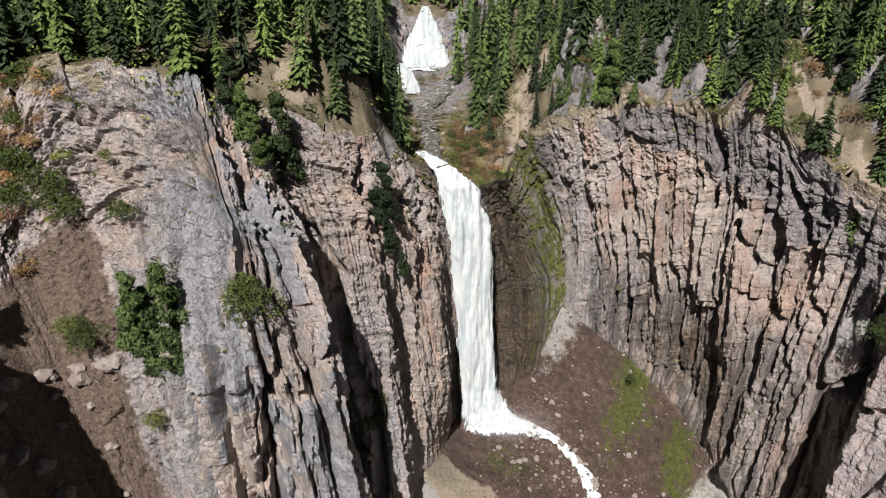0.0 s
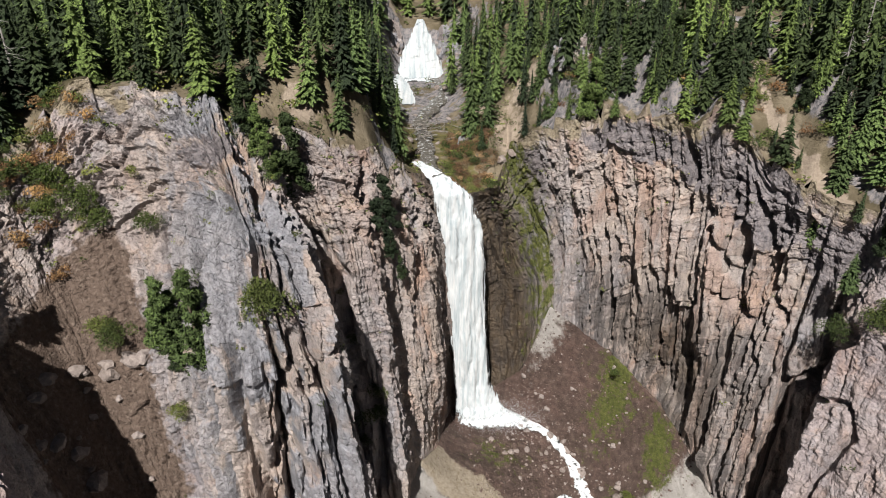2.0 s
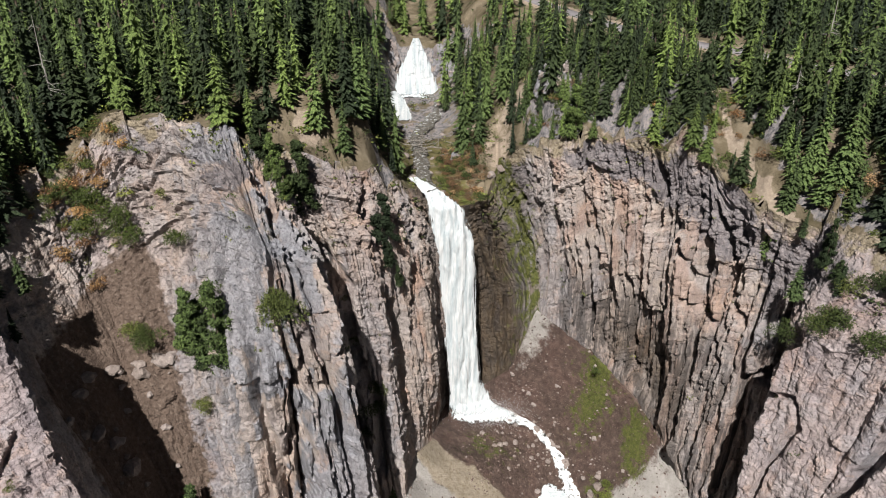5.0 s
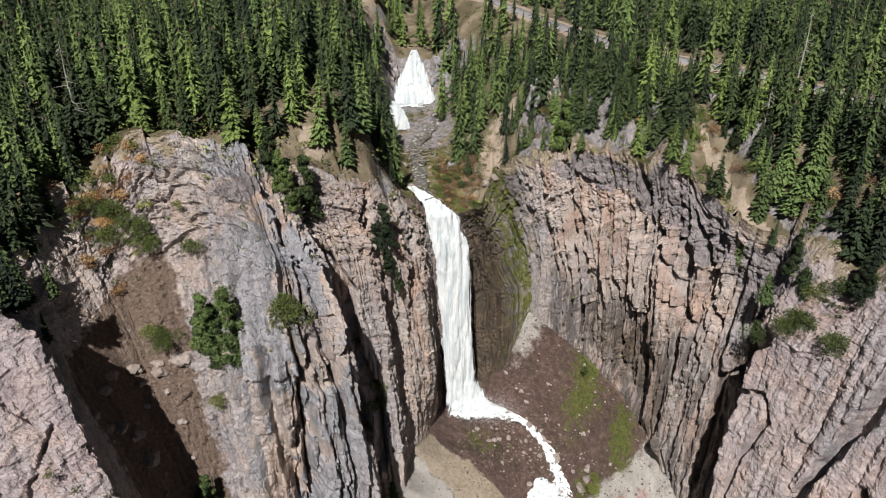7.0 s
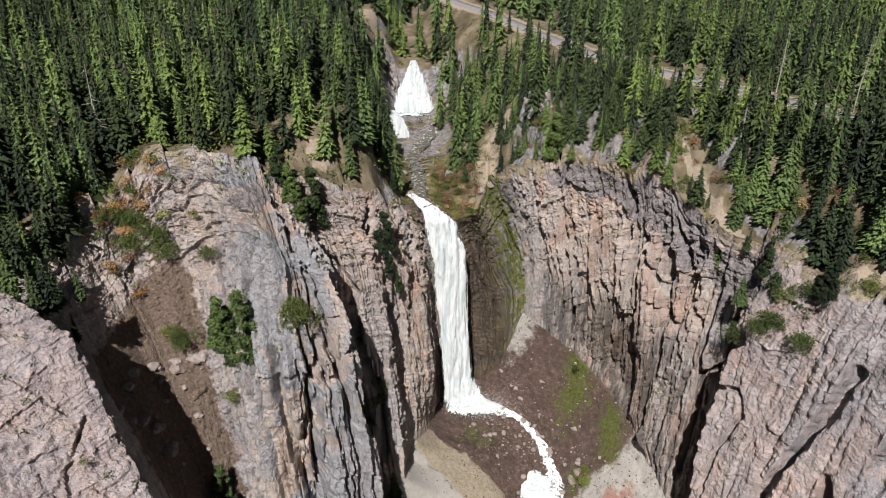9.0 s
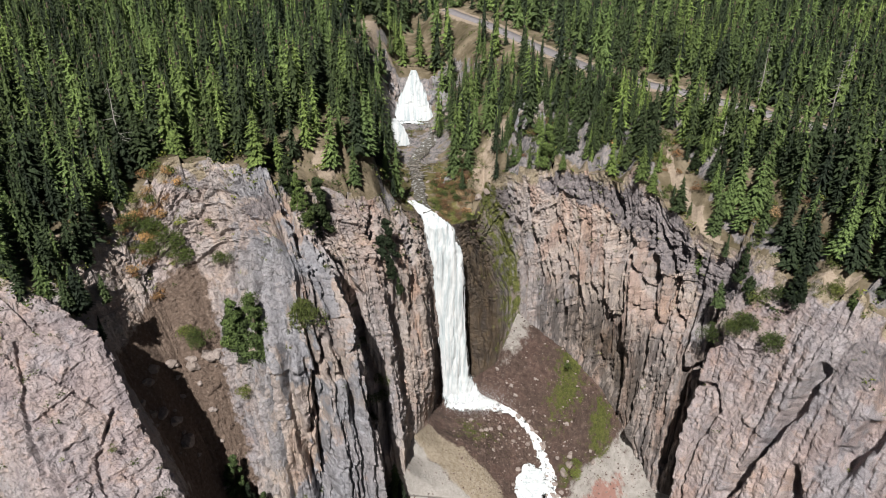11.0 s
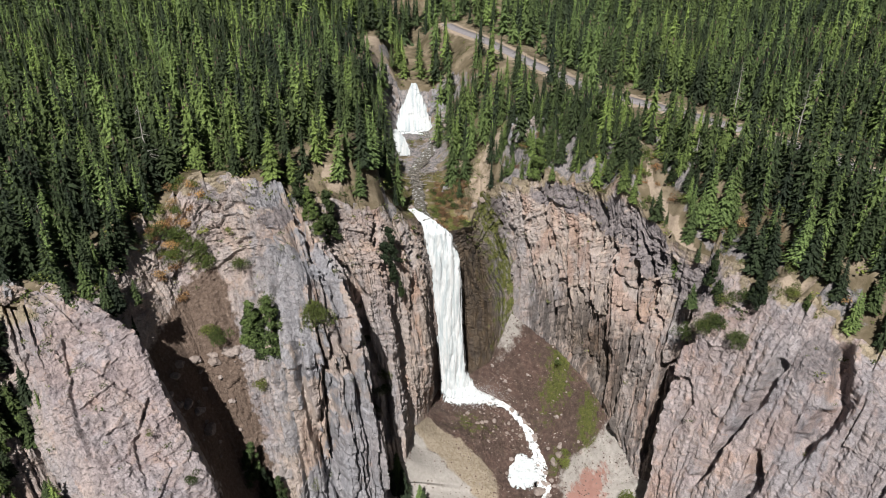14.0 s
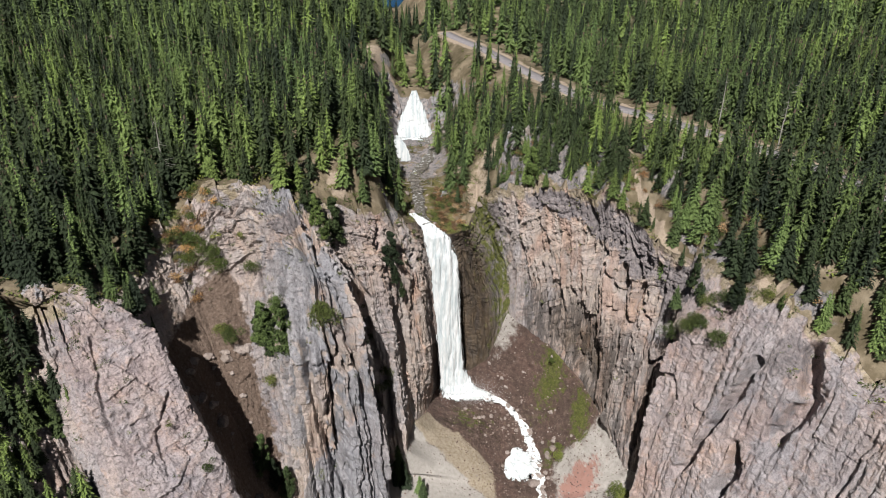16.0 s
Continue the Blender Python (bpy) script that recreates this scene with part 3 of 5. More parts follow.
CLEFTS += [
    (3.0, 0.9, (-26.2, 81.9, 60), (-25, 79.6, 49), (-24.5, 79.2, 31)), (3.5, 0.9, (-15.7, 131.4, 89), (-14.6, 127.8, 83.5), (-14.8, 122, 78.5)), (3.5, 0.9, (-7, 143.3, 81), (-7.8, 137, 76)), (3.0, 0.8, (-3.4, 148.8, 75), (-2, 140.8, 67)),
    (5.0, 1.4, (-9.5, 126.3, 59), (-7, 125.9, 42), (-6, 121.6, 25), (-6.8, 117, 17)), (5.0, 2.0, (-25, 116, 80), (-19.6, 116.5, 71), (-17.6, 116.2, 54), (-13.4, 111.3, 34), (-12.6, 107.9, 22)),
    (0.9, 0.5, (-71.6, 56.8, 92), (-65.8, 56, 87), (-62.2, 55.5, 84.5)), (1.0, 0.5, (-76.7, 59.4, 96), (-73.4, 50.6, 87), (-68, 43, 79)), (0.9, 0.5, (-59.8, 55.3, 83), (-60.3, 48.3, 79), (-58, 42.2, 71))]
cleft = np.zeros(len(flat))
for depth, width, *line in CLEFTS:
    at = [int(np.argmin(((flat - p) ** 2).sum(1))) for p in np.array(line, dtype=float)]
    dist, _ = path_distance(q[:, 0], q[:, 2], [(q[i, 0], q[i, 2], 0) for i in at])
    cleft = np.maximum(cleft, depth * np.exp(-(dist / (width * (1 + fbm(flat * 0.4, 2, 83)))) ** 4))
lv = np.repeat(level, len(COLS))
fade = np.minimum(0.3 + 0.7 * smooth(0, 0.35, lv), 0.15 + 0.85 * smooth(3.0, 2.75, lv))
shift = (big + ribs * rib + blocks * ledge + fine) * calm * fade - cleft * fade
cliff = flat + nrm.reshape(-1, 3) * shift[:, None]
jag = fbm(np.stack([U * 0.09, U * 0 + 3, U * 0], 1), 3, 141) * 7.0 + (cells(np.stack([U * 0.16, U * 0, U * 0 + 0.5], 1), 147)[0] - 0.5) * 3.0
station_of = np.tile(COLS, rows)
cliff[:, 2] += jag * smooth(0.9, 0.0, lv) * np.where((station_of > 22.5) & (station_of < 27), 0.15, 1.0)
CLIFF = cliff.reshape(base.shape)
# dark rock patches; those on the east wall partly paint in shadow pockets
BASALT_AND_SHADE = [((-40, 109, 100.8), (7.5, 6, 3.4)), ((57, 136, 86), (6, 7, 10)), ((50, 146, 88), (10, 8, 6)), ((66, 124, 86), (9, 11, 8)), ((79, 101, 84), (8, 12, 8)), ((40, 158, 84), (7, 7, 4)), ((67, 122, 82), (7, 8, 12)), ((46, 150, 88), (5, 6, 4)), ((26, 176, 66), (6, 6, 12)), ((90, 66, 84), (8, 6, 8)), ((73, 108, 76), (5, 7, 11)), ((84, 74, 66), (4, 5, 9))]
station = spread(COLS, rows)
damp = 0.75 * np.exp(-((station - 30.2) / 1.1) ** 2 - ((level[:, None] - 2.55) / 0.42) ** 2)
att = [("rust", spread(CHAR[:, 2], rows)), ("slate", spread(CHAR[:, 3], rows)), ("wet", np.maximum(spread(CHAR[:, 4], rows), damp)),
       ("moss", spread(CHAR[:, 5], rows)), ("soil", spread(CHAR[:, 6], rows) * smooth(0.75, 1.25, level)[:, None]), ("pink", spread(CHAR[:, 7], rows)),
       ("loam", smooth(0.55, 0.0, level)[:, None] * np.where((COLS > 27) | (COLS < 12), 0.75, 0.55)[None, :]),
       ("basalt_and_shade", sum(np.exp(-(((base - np.array(c)) / np.array(d)) ** 2).sum(2) * 1.2) for c, d in BASALT_AND_SHADE))]
share = (rib / (rib + ledge + 0.05))
att += [("tone", np.clip((0.45 * va + 0.45 * vb + 0.3 * vc) * share + (0.55 * vd + 0.3 * ve + 0.15 * vf - 0.5) * (1 - share), -0.5, 0.5)), ("tone_fine", np.clip(0.6 * (ve - 0.5) + 0.5 * vc, -0.5, 0.5)),
        ("stain", smooth(1.4, 2.2, level)[:, None] * (smooth(27.6, 28.4, station) * smooth(34.5, 33, station)))]
cliff_mesh = grid_mesh("cliff", CLIFF, ROCK, att, True)
cliff_mesh.shade_flat()
cliff_ob = tagged(new("cliff", cliff_mesh),
                  "fractured pink and grey volcanic canyon cliff walls", "cliff", kind="structure")

# canyon floor: foot to creek
base, level = strip([3, 4], [90])
base = base.copy()
base[0] = CLIFF[-1]
THIN = np.unique(np.concatenate([np.arange(0, len(COLS), 3), [len(COLS) - 1]]))
base = base[:, THIN]
away = smooth(0, 0.25, level - 3)[:, None]
even = np.apply_along_axis(lambda v: np.convolve(np.pad(v, 13, "edge"), np.ones(27) / 27, "valid"), 1, base[:, :, 2])
base[:, :, 2] += (even - base[:, :, 2]) * away
flat = base.reshape(-1, 3).copy()
lv = np.repeat(level - 3, len(THIN))
sag = np.sin(np.pi * lv)
apron = ((flat[:, 0] + 1.5) * 13 + (flat[:, 1] - 122) * 18.5) / 22.6 + fbm(flat * 0.15, 3, 67) * 5
calmer = 1 - 0.92 * smooth(30, 20, flat[:, 0]) * smooth(16, 4, apron)
flat[:, 2] += (fbm(flat * 0.07, 3, 61) * 4.0 * calmer + fbm(flat * 0.35, 4, 63) * 1.6 * calmer - 1.5) * np.minimum(1, sag * 3)
x, y, z = flat.T
gravel = 1.3 * smooth(2, -2, apron) * smooth(40, 24, x + fbm(flat * 0.1, 3, 5) * 6)
bank = smooth(-1, 1, apron) * smooth(17, 11, apron) * smooth(30, 20, x)
gravel = np.maximum(gravel, smooth(-20, 10, x) * smooth(100, 60, y))
gravel = np.maximum(gravel, 0.9 * smooth(45, 50, x) * smooth(128, 121, y))
gravel = np.maximum(gravel, 1.2 * np.exp(-((x - 34) ** 2 / 40 + (y - 163) ** 2 / 10)))
red = 1.35 * np.exp(-((x - 55) ** 2 / 70 + (y - 111) ** 2 / 45))
mossy = np.maximum(np.exp(-((x - 50) ** 2 / 55 + (y - 147) ** 2 / 50)), 0.95 * np.exp(-((x - 57.5) ** 2 / 16 + (y - 130) ** 2 / 70)))
mossy = np.maximum(mossy, 0.85 * np.exp(-((x - 46.5) ** 2 / 6 + (y - 127) ** 2 / 25)))
mossy = np.maximum(mossy, 0.66 * np.exp(-((x - 17) ** 2 / 90 + (y - 143) ** 2 / 60)))
att = [("gravel", gravel), ("red", red), ("moss", mossy), ("bank", bank)]
FLOOR_PTS = flat.reshape(base.shape)
floor_ob = tagged(new("canyon_floor", grid_mesh("canyon_floor", FLOOR_PTS, FLOOR, att, True)),
                  "brown boulder rubble and pale gravel canyon floor", "canyon floor", kind="structure")

# plateau: rim outwards
UPPER_CREEK = [(3, 160, 69.5), (0, 178, 70), (-3, 205, 70.5), (-7, 228, 71.5), (-6, 253, 72)]
ABOVE_CREEK = [(-6, 253, 72), (-7, 262, 79), (-7.5, 270, 87.5), (-6, 300, 91), (-14, 360, 96), (-30, 445, 97.5)]
ROAD = [(10, 326, 105.3), (15, 314, 105.5), (27, 290, 106), (45.5, 245, 106), (64, 204, 106.5), (88, 178, 107), (112, 150, 107), (130, 122, 106.5), (145, 92, 106), (165, 50, 105), (200, -20, 104)]
TRAIL = [(62, 160, 101), (68, 150, 100), (68, 134, 98.5), (74, 108, 96), (78, 92, 94), (86, 85, 94), (92, 80, 92)]


def plateau_height(px, py):
    p = np.stack([px, py, np.zeros_like(px)], 1)
    g = np.where(px < 0, 108.0, 106.0) + fbm(p * 0.02, 3, 71) * 7.0 + fbm(p * 0.09, 3, 75) * 2.0
    g += 0.02 * np.clip(py - 330, 0, 2500) * 0.6 + 0.04 * np.clip(np.abs(px) - 150, 0, 800)
    d, h = path_distance(px, py, UPPER_CREEK + ABOVE_CREEK[1:])
    wide = np.where(px > h * 0 - 3, 44.0, 24.0) * (1 - 0.35 * smooth(230, 260, py))
    w = smooth(0, 1, (d + fbm(p * 0.08, 3, 77) * 6 - 5) / wide)
    g = h + (g - h) * w + fbm(p * 0.2, 3, 78) * 2.0 * smooth(0.02, 0.3, w)
    d, h = path_distance(px, py, ROAD)
    g = h + (g - h) * smooth(4, 18, d)
    lake = smooth(62, 48, np.hypot((px + 30) * 0.5, (py - 508) * 0.8))
    return g + (96.0 - g) * lake


def far_ring():
    """The far end of each column of the plateau."""
    ang = np.radians(np.interp(COLS, [0, 12, 25, 28, 35, COLS[-1]], [210, 150, 98, 82, 45, -30]))
    return np.stack([np.cos(ang) * 3000, 500 + np.sin(ang) * 3000], 1)


FAR = far_ring()[THIN]
steps = np.concatenate([np.linspace(0, 0.012, 26)[:-1], np.linspace(0.012, 0.12, 90)[:-1], np.geomspace(0.12, 1, 14)])
rim = CLIFF[0][THIN]
px = rim[None, :, 0] + (FAR[None, :, 0] - rim[None, :, 0]) * steps[:, None]
py = rim[None, :, 1] + (FAR[None, :, 1] - rim[None, :, 1]) * steps[:, None]
away = np.hypot(px - rim[None, :, 0], py - rim[None, :, 1])
g = plateau_height(px.ravel(), py.ravel()).reshape(px.shape)
w = smooth(0, 16, away)
PLATEAU = np.stack([px, py, rim[None, :, 2] * (1 - w) + g * w], 2)
fp = PLATEAU.reshape(-1, 3)
on_east = (smooth(27.2, 28.2, COLS[THIN]) * smooth(38.5, 37, COLS[THIN]))[None, :]
stony = (on_east * smooth(48, 22, away) * np.where(COLS[THIN] > 33, smooth(10, 4, away), 1.0)).ravel()
crag, crag_edge = cells(fp * (0.22, 0.22, 0.12), 201)
crumb, _ = cells(fp * (0.6, 0.6, 0.4), 203)
keep_off = smooth(2, 5, path_distance(fp[:, 0], fp[:, 1], TRAIL)[0]) * smooth(0, 2.5, away.ravel())
steep = np.hypot(np.gradient(g, axis=0) / (np.gradient(away, axis=0) + 0.3), 0)
rocky = (smooth(0.35, 0.75, steep) * smooth(200, 120, away)).ravel() * (fp[:, 1] < 290)
fp[:, 2] += np.maximum(stony * keep_off, 0.6 * rocky) * ((crag - 0.35) * 2.6 - 0.8 * np.exp(-(crag_edge / 0.08) ** 2) + (crumb - 0.5) * 1.1)
PLATEAU = fp.reshape(PLATEAU.shape)
dt, _ = path_distance(fp[:, 0], fp[:, 1], TRAIL)
dr, _ = path_distance(fp[:, 0], fp[:, 1], ROAD)
dc, _ = path_distance(fp[:, 0], fp[:, 1], UPPER_CREEK)
bare = np.maximum(smooth(1.5, 0.3, dt + fbm(fp * 0.3, 3, 5) * 2.4), smooth(9, 4, dr) * 0.85)
bare = np.maximum(bare, smooth(12, 7, np.hypot(fp[:, 0] + 24, (fp[:, 1] - 268) * 0.6)))
bare = np.maximum(bare, smooth(7, 0, away.ravel()) * 0.45)
for bx, by, br in ((19, 184, 7), (26, 192, 8), (-28, 132, 5), (14, 205, 5), (33, 182, 6)):
    bare = np.maximum(bare, 0.8 * np.exp(-((fp[:, 0] - bx) ** 2 + (fp[:, 1] - by) ** 2) / br ** 2))
green = smooth(18, 8, dc) * np.where(fp[:, 1] < 208, 0.6, 0.12)
plateau_ob = tagged(new("ground", grid_mesh("ground", PLATEAU, GROUND, [("bare", bare), ("moss", green), ("stone", np.maximum(np.maximum(stony * 0.9, rocky * 0.7) * keep_off, 0.62 * smooth(24, 12, dc) * smooth(200, 214, fp[:, 1])))])),
                    "forested plateau ground of dry soil and grass", "ground", kind="structure")

from mathutils.bvhtree import BVHTree


def tree_of(pts, step=1):
    p = pts[:, ::step]
    r, c, _ = p.shape
    i = np.arange(r * c).reshape(r, c)
    quads = np.stack([i[:-1, :-1], i[:-1, 1:], i[1:, 1:], i[1:, :-1]], -1).reshape(-1, 4)
    return BVHTree.FromPolygons(p.reshape(-1, 3).tolist(), quads.tolist())


PLATEAU_TREE = tree_of(PLATEAU[:116], 2)


def drop(tree, x, y, top=300):
    hit = tree.ray_cast(Vector((x, y, top)), Vector((0, 0, -1)))
    return hit[0].z if hit[0] else None


# ---- conifers ----
def conifer(height, whorls, boughs, sprays, rng, radius=0.17):
    """Crown of drooping boughs in ragged whorls, each a fan of needle sprays, round a dark core (verts, tris), and a tapered trunk (verts, tris)."""
    v, t = [], []
    for k in range(whorls):
        u = (k + rng.uniform(-0.2, 0.2)) / whorls
        u = max(0.0, u)
        z = height * (0.10 + 0.88 * u)
        r = height * radius * (1 - u) ** 0.8 * rng.uniform(0.75, 1.15) + 0.25
        turn = rng.uniform(0, 6.28)
        n = max(4, int(round(boughs * (1 - 0.45 * u))))
        for j in range(n):
            a = turn + 6.283 * j / n + rng.uniform(-0.25, 0.25)
            ln = r * rng.choice((0.6, 0.85, 1.0, 1.0, 1.15))
            droop = rng.uniform(0.18, 0.5)
            ca, sa = math.cos(a), math.sin(a)
            zb = z + rng.uniform(-0.25, 0.25)
            for i in range(sprays):
                f = 0.42 + 0.50 * (i + rng.random()) / sprays
                side = rng.uniform(-1, 1) * 0.26 * ln * (1.25 - f)
                yaw = a + side / (0.5 * ln + 0.1) + rng.uniform(-0.45, 0.45)
                size = (0.20 * ln + 0.30) * rng.uniform(0.75, 1.3) * (1.5 if sprays < 4 else 1.0)
                w = size * rng.uniform(0.26, 0.42)
                x, y, zz = ca * ln * f - sa * side, sa * ln * f + ca * side, zb - droop * ln * f * f
                cx, cy = math.cos(yaw), math.sin(yaw)
                roll = w * rng.uniform(-0.5, 0.5)
                b = len(v)
                v += [(x - cx * size * 0.5 - cy * w, y - cy * size * 0.5 + cx * w, zz + 0.2 * size + roll), (x - cx * size * 0.5 + cy * w, y - cy * size * 0.5 - cx * w, zz + 0.2 * size - roll), (x + cx * size * 0.7, y + cy * size * 0.7, zz - droop * size)]
                t += [(b, b + 1, b + 2)]
    for k in range(5):
        zz = 0.07 + 0.16 * k
        b = len(v)
        v.append((0, 0, height * min(1.0, zz + 0.33)))
        for j in range(7):
            a = 6.283 * j / 7 + zz * 9
            rr = 0.56 * radius * height * (1 - zz) ** 0.85 * rng.uniform(0.6, 1.1)
            v.append((math.cos(a) * rr, math.sin(a) * rr, height * (zz + rng.uniform(-0.02, 0.02))))
        t += [(b, b + 1 + j, b + 1 + (j + 1) % 7) for j in range(7)]
    b = len(v)
    tip = [(0, 0, height * 1.03), (0.22, 0, height * 0.93), (-0.11, 0.19, height * 0.93), (-0.11, -0.19, height * 0.93)]
    v += tip
    t += [(b, b + 1, b + 2), (b, b + 2, b + 3), (b, b + 3, b + 1)]
    tv, tt = [], []
    for k, (zz, rr) in enumerate(((-0.8, 0.020), (0.3, 0.012))):
        for j in range(6):
            a = 6.283 * j / 6
            tv.append((math.cos(a) * rr * height, math.sin(a) * rr * height, zz if k == 0 else height * 0.9))
    for j in range(6):
        m = (j + 1) % 6
        tt += [(j, m, 6 + m), (j, 6 + m, 6 + j)]
    return np.array(v), np.array(t), np.array(tv) * (1, 1, 1), np.array(tt)


rng = random.Random(4)
SHAPES_MID = [conifer(16, 14, 8, 4, rng, rng.uniform(0.14, 0.19)) for _ in range(8)]
SHAPES_FAR = [conifer(16, 10, 7, 2, rng, rng.uniform(0.16, 0.21)) for _ in range(6)]


def forest_spots():
    """Spots of trees on the plateau: (x, y, z, height)."""
    r = random.Random(11)
    spots = []
    pts = []
    y = 40.0
    while y < 560:
        gap = 5.3 if y < 260 else 7.0 if y < 380 else 8.4
        x = -360.0
        while x < 360:
            pts.append((x + r.uniform(-0.45, 0.45) * gap, y + r.uniform(-0.45, 0.45) * gap))
            x += gap if x < 15 or y > 260 else 4.3
        y += gap
    a = np.array(pts)
    half = 0.66 * np.hypot(a[:, 1] + 77, 100) + 12
    a = a[(np.abs(a[:, 0]) < half)]
    n = np.stack([a[:, 0], a[:, 1], np.zeros(len(a))], 1)
    thin = fbm(n * 0.045, 3, 91)
    dt = path_distance(a[:, 0], a[:, 1], TRAIL)[0]
    dr = path_distance(a[:, 0], a[:, 1], ROAD)[0]
    dc = path_distance(a[:, 0], a[:, 1], UPPER_CREEK)[0]
    da = path_distance(a[:, 0], a[:, 1], ABOVE_CREEK[:3])[0]
    behind = path_distance(a[:, 0] + 3, a[:, 1] + 8, ROAD)[0] < dr
    lake = np.hypot((a[:, 0] + 30) * 0.5, (a[:, 1] - 508) * 0.8)
    rimline = [tuple(p) for p in RING[::6, 0]]
    drim = path_distance(a[:, 0], a[:, 1], rimline)[0]
    for i, (x, y) in enumerate(a):
        if dt[i] < 2.5 or dr[i] < 9 or dc[i] < 11 or da[i] < 9 or lake[i] < 58 or drim[i] < 1.5:
            continue
        if (math.hypot(x + 24, (y - 268) * 0.6) < 9) or (-72 < x < 0 and 372 < y < 460) or math.hypot(x + 27, y - 127) < 5:
            continue
        if (3 < x < 48 and y < 212 and dc[i] < 30 and drim[i] < 26 and r.random() < 0.5) or (3 < x < 75 and y < 250 and dc[i] < 60 and r.random() < 0.12):
            continue
        east = x > 20
        keep = 0.95 if not east else 0.9
        if east and drim[i] < 12:
            keep = 0.95
        if dr[i] < 28:
            keep = 0.3 if behind[i] and dr[i] < 26 else 0.85
        if r.random() > keep or thin[i] < -0.33:
            continue
        z = drop(PLATEAU_TREE, x, y)
        if z is None:
            continue
        h = r.choice((1, 1, 1, 0.7)) * r.uniform(14, 24)
        if drim[i] < 6:
            h *= 0.85
        spots.append((x, y, z, h, drim[i]))
    return spots


SPOTS = forest_spots()
DEEP_WOOD = []

SPOTS.sort(key=lambda s: s[1] + abs(s[0]) * 0.3)


def merged(shapes, spots, rng, part):
    """All trees of a list in one mesh's arrays: part 0 crowns, 2 trunks."""
    vs, ts, tint, n = [], [], [], 0
    for x, y, z, h, *_ in spots:
        sh = shapes[rng.randrange(len(shapes))]
        v, t = sh[part], sh[part + 1]
        k, a = h / 16.0, rng.uniform(0, 6.28)
        w = k * (rng.uniform(0.9, 1.25) if y < 260 else rng.uniform(1.05, 1.5))
        c, s = math.cos(a) * w, math.sin(a) * w
        vs.append(np.stack([v[:, 0] * c - v[:, 1] * s + x, v[:, 0] * s + v[:, 1] * c + y, v[:, 2] * k + z], 1))
        ts.append(t + n)
        tint.append(np.full(len(v), rng.random()))
        n += len(v)
    return np.concatenate(vs), np.concatenate(ts), np.concatenate(tint)



def part(name, mesh, parent, label=""):
    ob = new(name, mesh)
    ob.parent = parent
    return tagged(ob, label) if label else ob


def smooth_off(me):
    me.shade_flat()
    return me


def conifer_thing(seed, radius, label):
    """A conifer 16 m high at the origin: an empty with its trunk and crown."""
    v, t, tv, tt = conifer(16, 18, 11, 10, random.Random(seed), radius * 1.08)
    root = new("conifer_tree")
    part("trunk", tri_mesh("trunk", tv, tt, [BARK]), root)
    part("crown", smooth_off(tri_mesh("crown", v, t, [NEEDLES])), root)
    return tagged(root, label, "tree", "conifers on the canyon rim")


FIRS = [conifer_thing(40 + i, rad, "dark green conifer with drooping boughs on rocky ground") for i, rad in enumerate((0.125, 0.14, 0.16, 0.18))]
used = set()


def bushy_fir(seed):
    """A ragged bushy conifer 10 m high: a trunk and a crown of small needle sprays in uneven lumps."""
    r = random.Random(seed)
    v, t = [], []
    for k in range(58):
        u = r.random() ** 1.3
        a, out = r.uniform(0, 6.28), r.uniform(0.2, 1.0) * (2.2 * (1 - u) ** 0.7 + 0.2)
        c0 = Vector((math.cos(a) * out, math.sin(a) * out, 0.8 + 8.6 * u))
        size = r.uniform(0.5, 1.0) * (1.1 - 0.6 * u)
        for _ in range(84):
            d = Vector((r.gauss(0, 1), r.gauss(0, 1), r.gauss(0, 0.8))).normalized()
            c = c0 + d * size * r.uniform(0.5, 1.1)
            s = Vector((r.gauss(0, 1), r.gauss(0, 1), r.gauss(-0.3, 0.6))).normalized() * r.uniform(0.22, 0.40)
            w = d.cross(s).normalized() * r.uniform(0.12, 0.25)
            b = len(v)
            v += [tuple(c - s), tuple(c + w), tuple(c + s)]
            t += [(b, b + 1, b + 2)]
    _, _, tv, tt = conifer(10, 4, 4, 1, r)
    root = new("bushy_conifer")
    part("trunk", tri_mesh("trunk", tv, tt, [BARK]), root)
    part("crown", smooth_off(tri_mesh("crown", np.array(v), np.array(t), [LEDGE_NEEDLES])), root)
    return tagged(root, "dark bushy conifer clinging to a rock ledge", "tree", "conifers on the ledges")


BUSHY = [bushy_fir(70 + i) for i in range(4)]
bushy_used = set()


def plant_bushy(x, y, z, h, seed):
    r = random.Random(seed)
    i = r.randrange(4)
    k = h / 10.0
    m = pose(x, y, z - 0.2, r.uniform(-4, 4), r.uniform(-4, 4), r.uniform(0, 360)) @ Matrix.Diagonal((k * r.uniform(0.75, 1.15), k * r.uniform(0.75, 1.15), k, 1))
    if i not in bushy_used:
        bushy_used.add(i)
        BUSHY[i].matrix_world = m
    else:
        copy_thing(BUSHY[i], m)


def plant_fir(x, y, z, h, seed):
    """Stands a copy of one of the conifers at a place, at that height."""
    r = random.Random(seed)
    i = r.randrange(len(FIRS))
    src = FIRS[i]
    k = h / 16.0
    m = pose(x, y, z - 0.1, r.uniform(-2, 2), r.uniform(-2, 2), r.uniform(0, 360)) @ Matrix.Diagonal((k * r.uniform(0.9, 1.2), k * r.uniform(0.9, 1.2), k, 1))
    if i not in used:
        used.add(i)
        src.matrix_world = m
        return src
    return copy_thing(src, m)


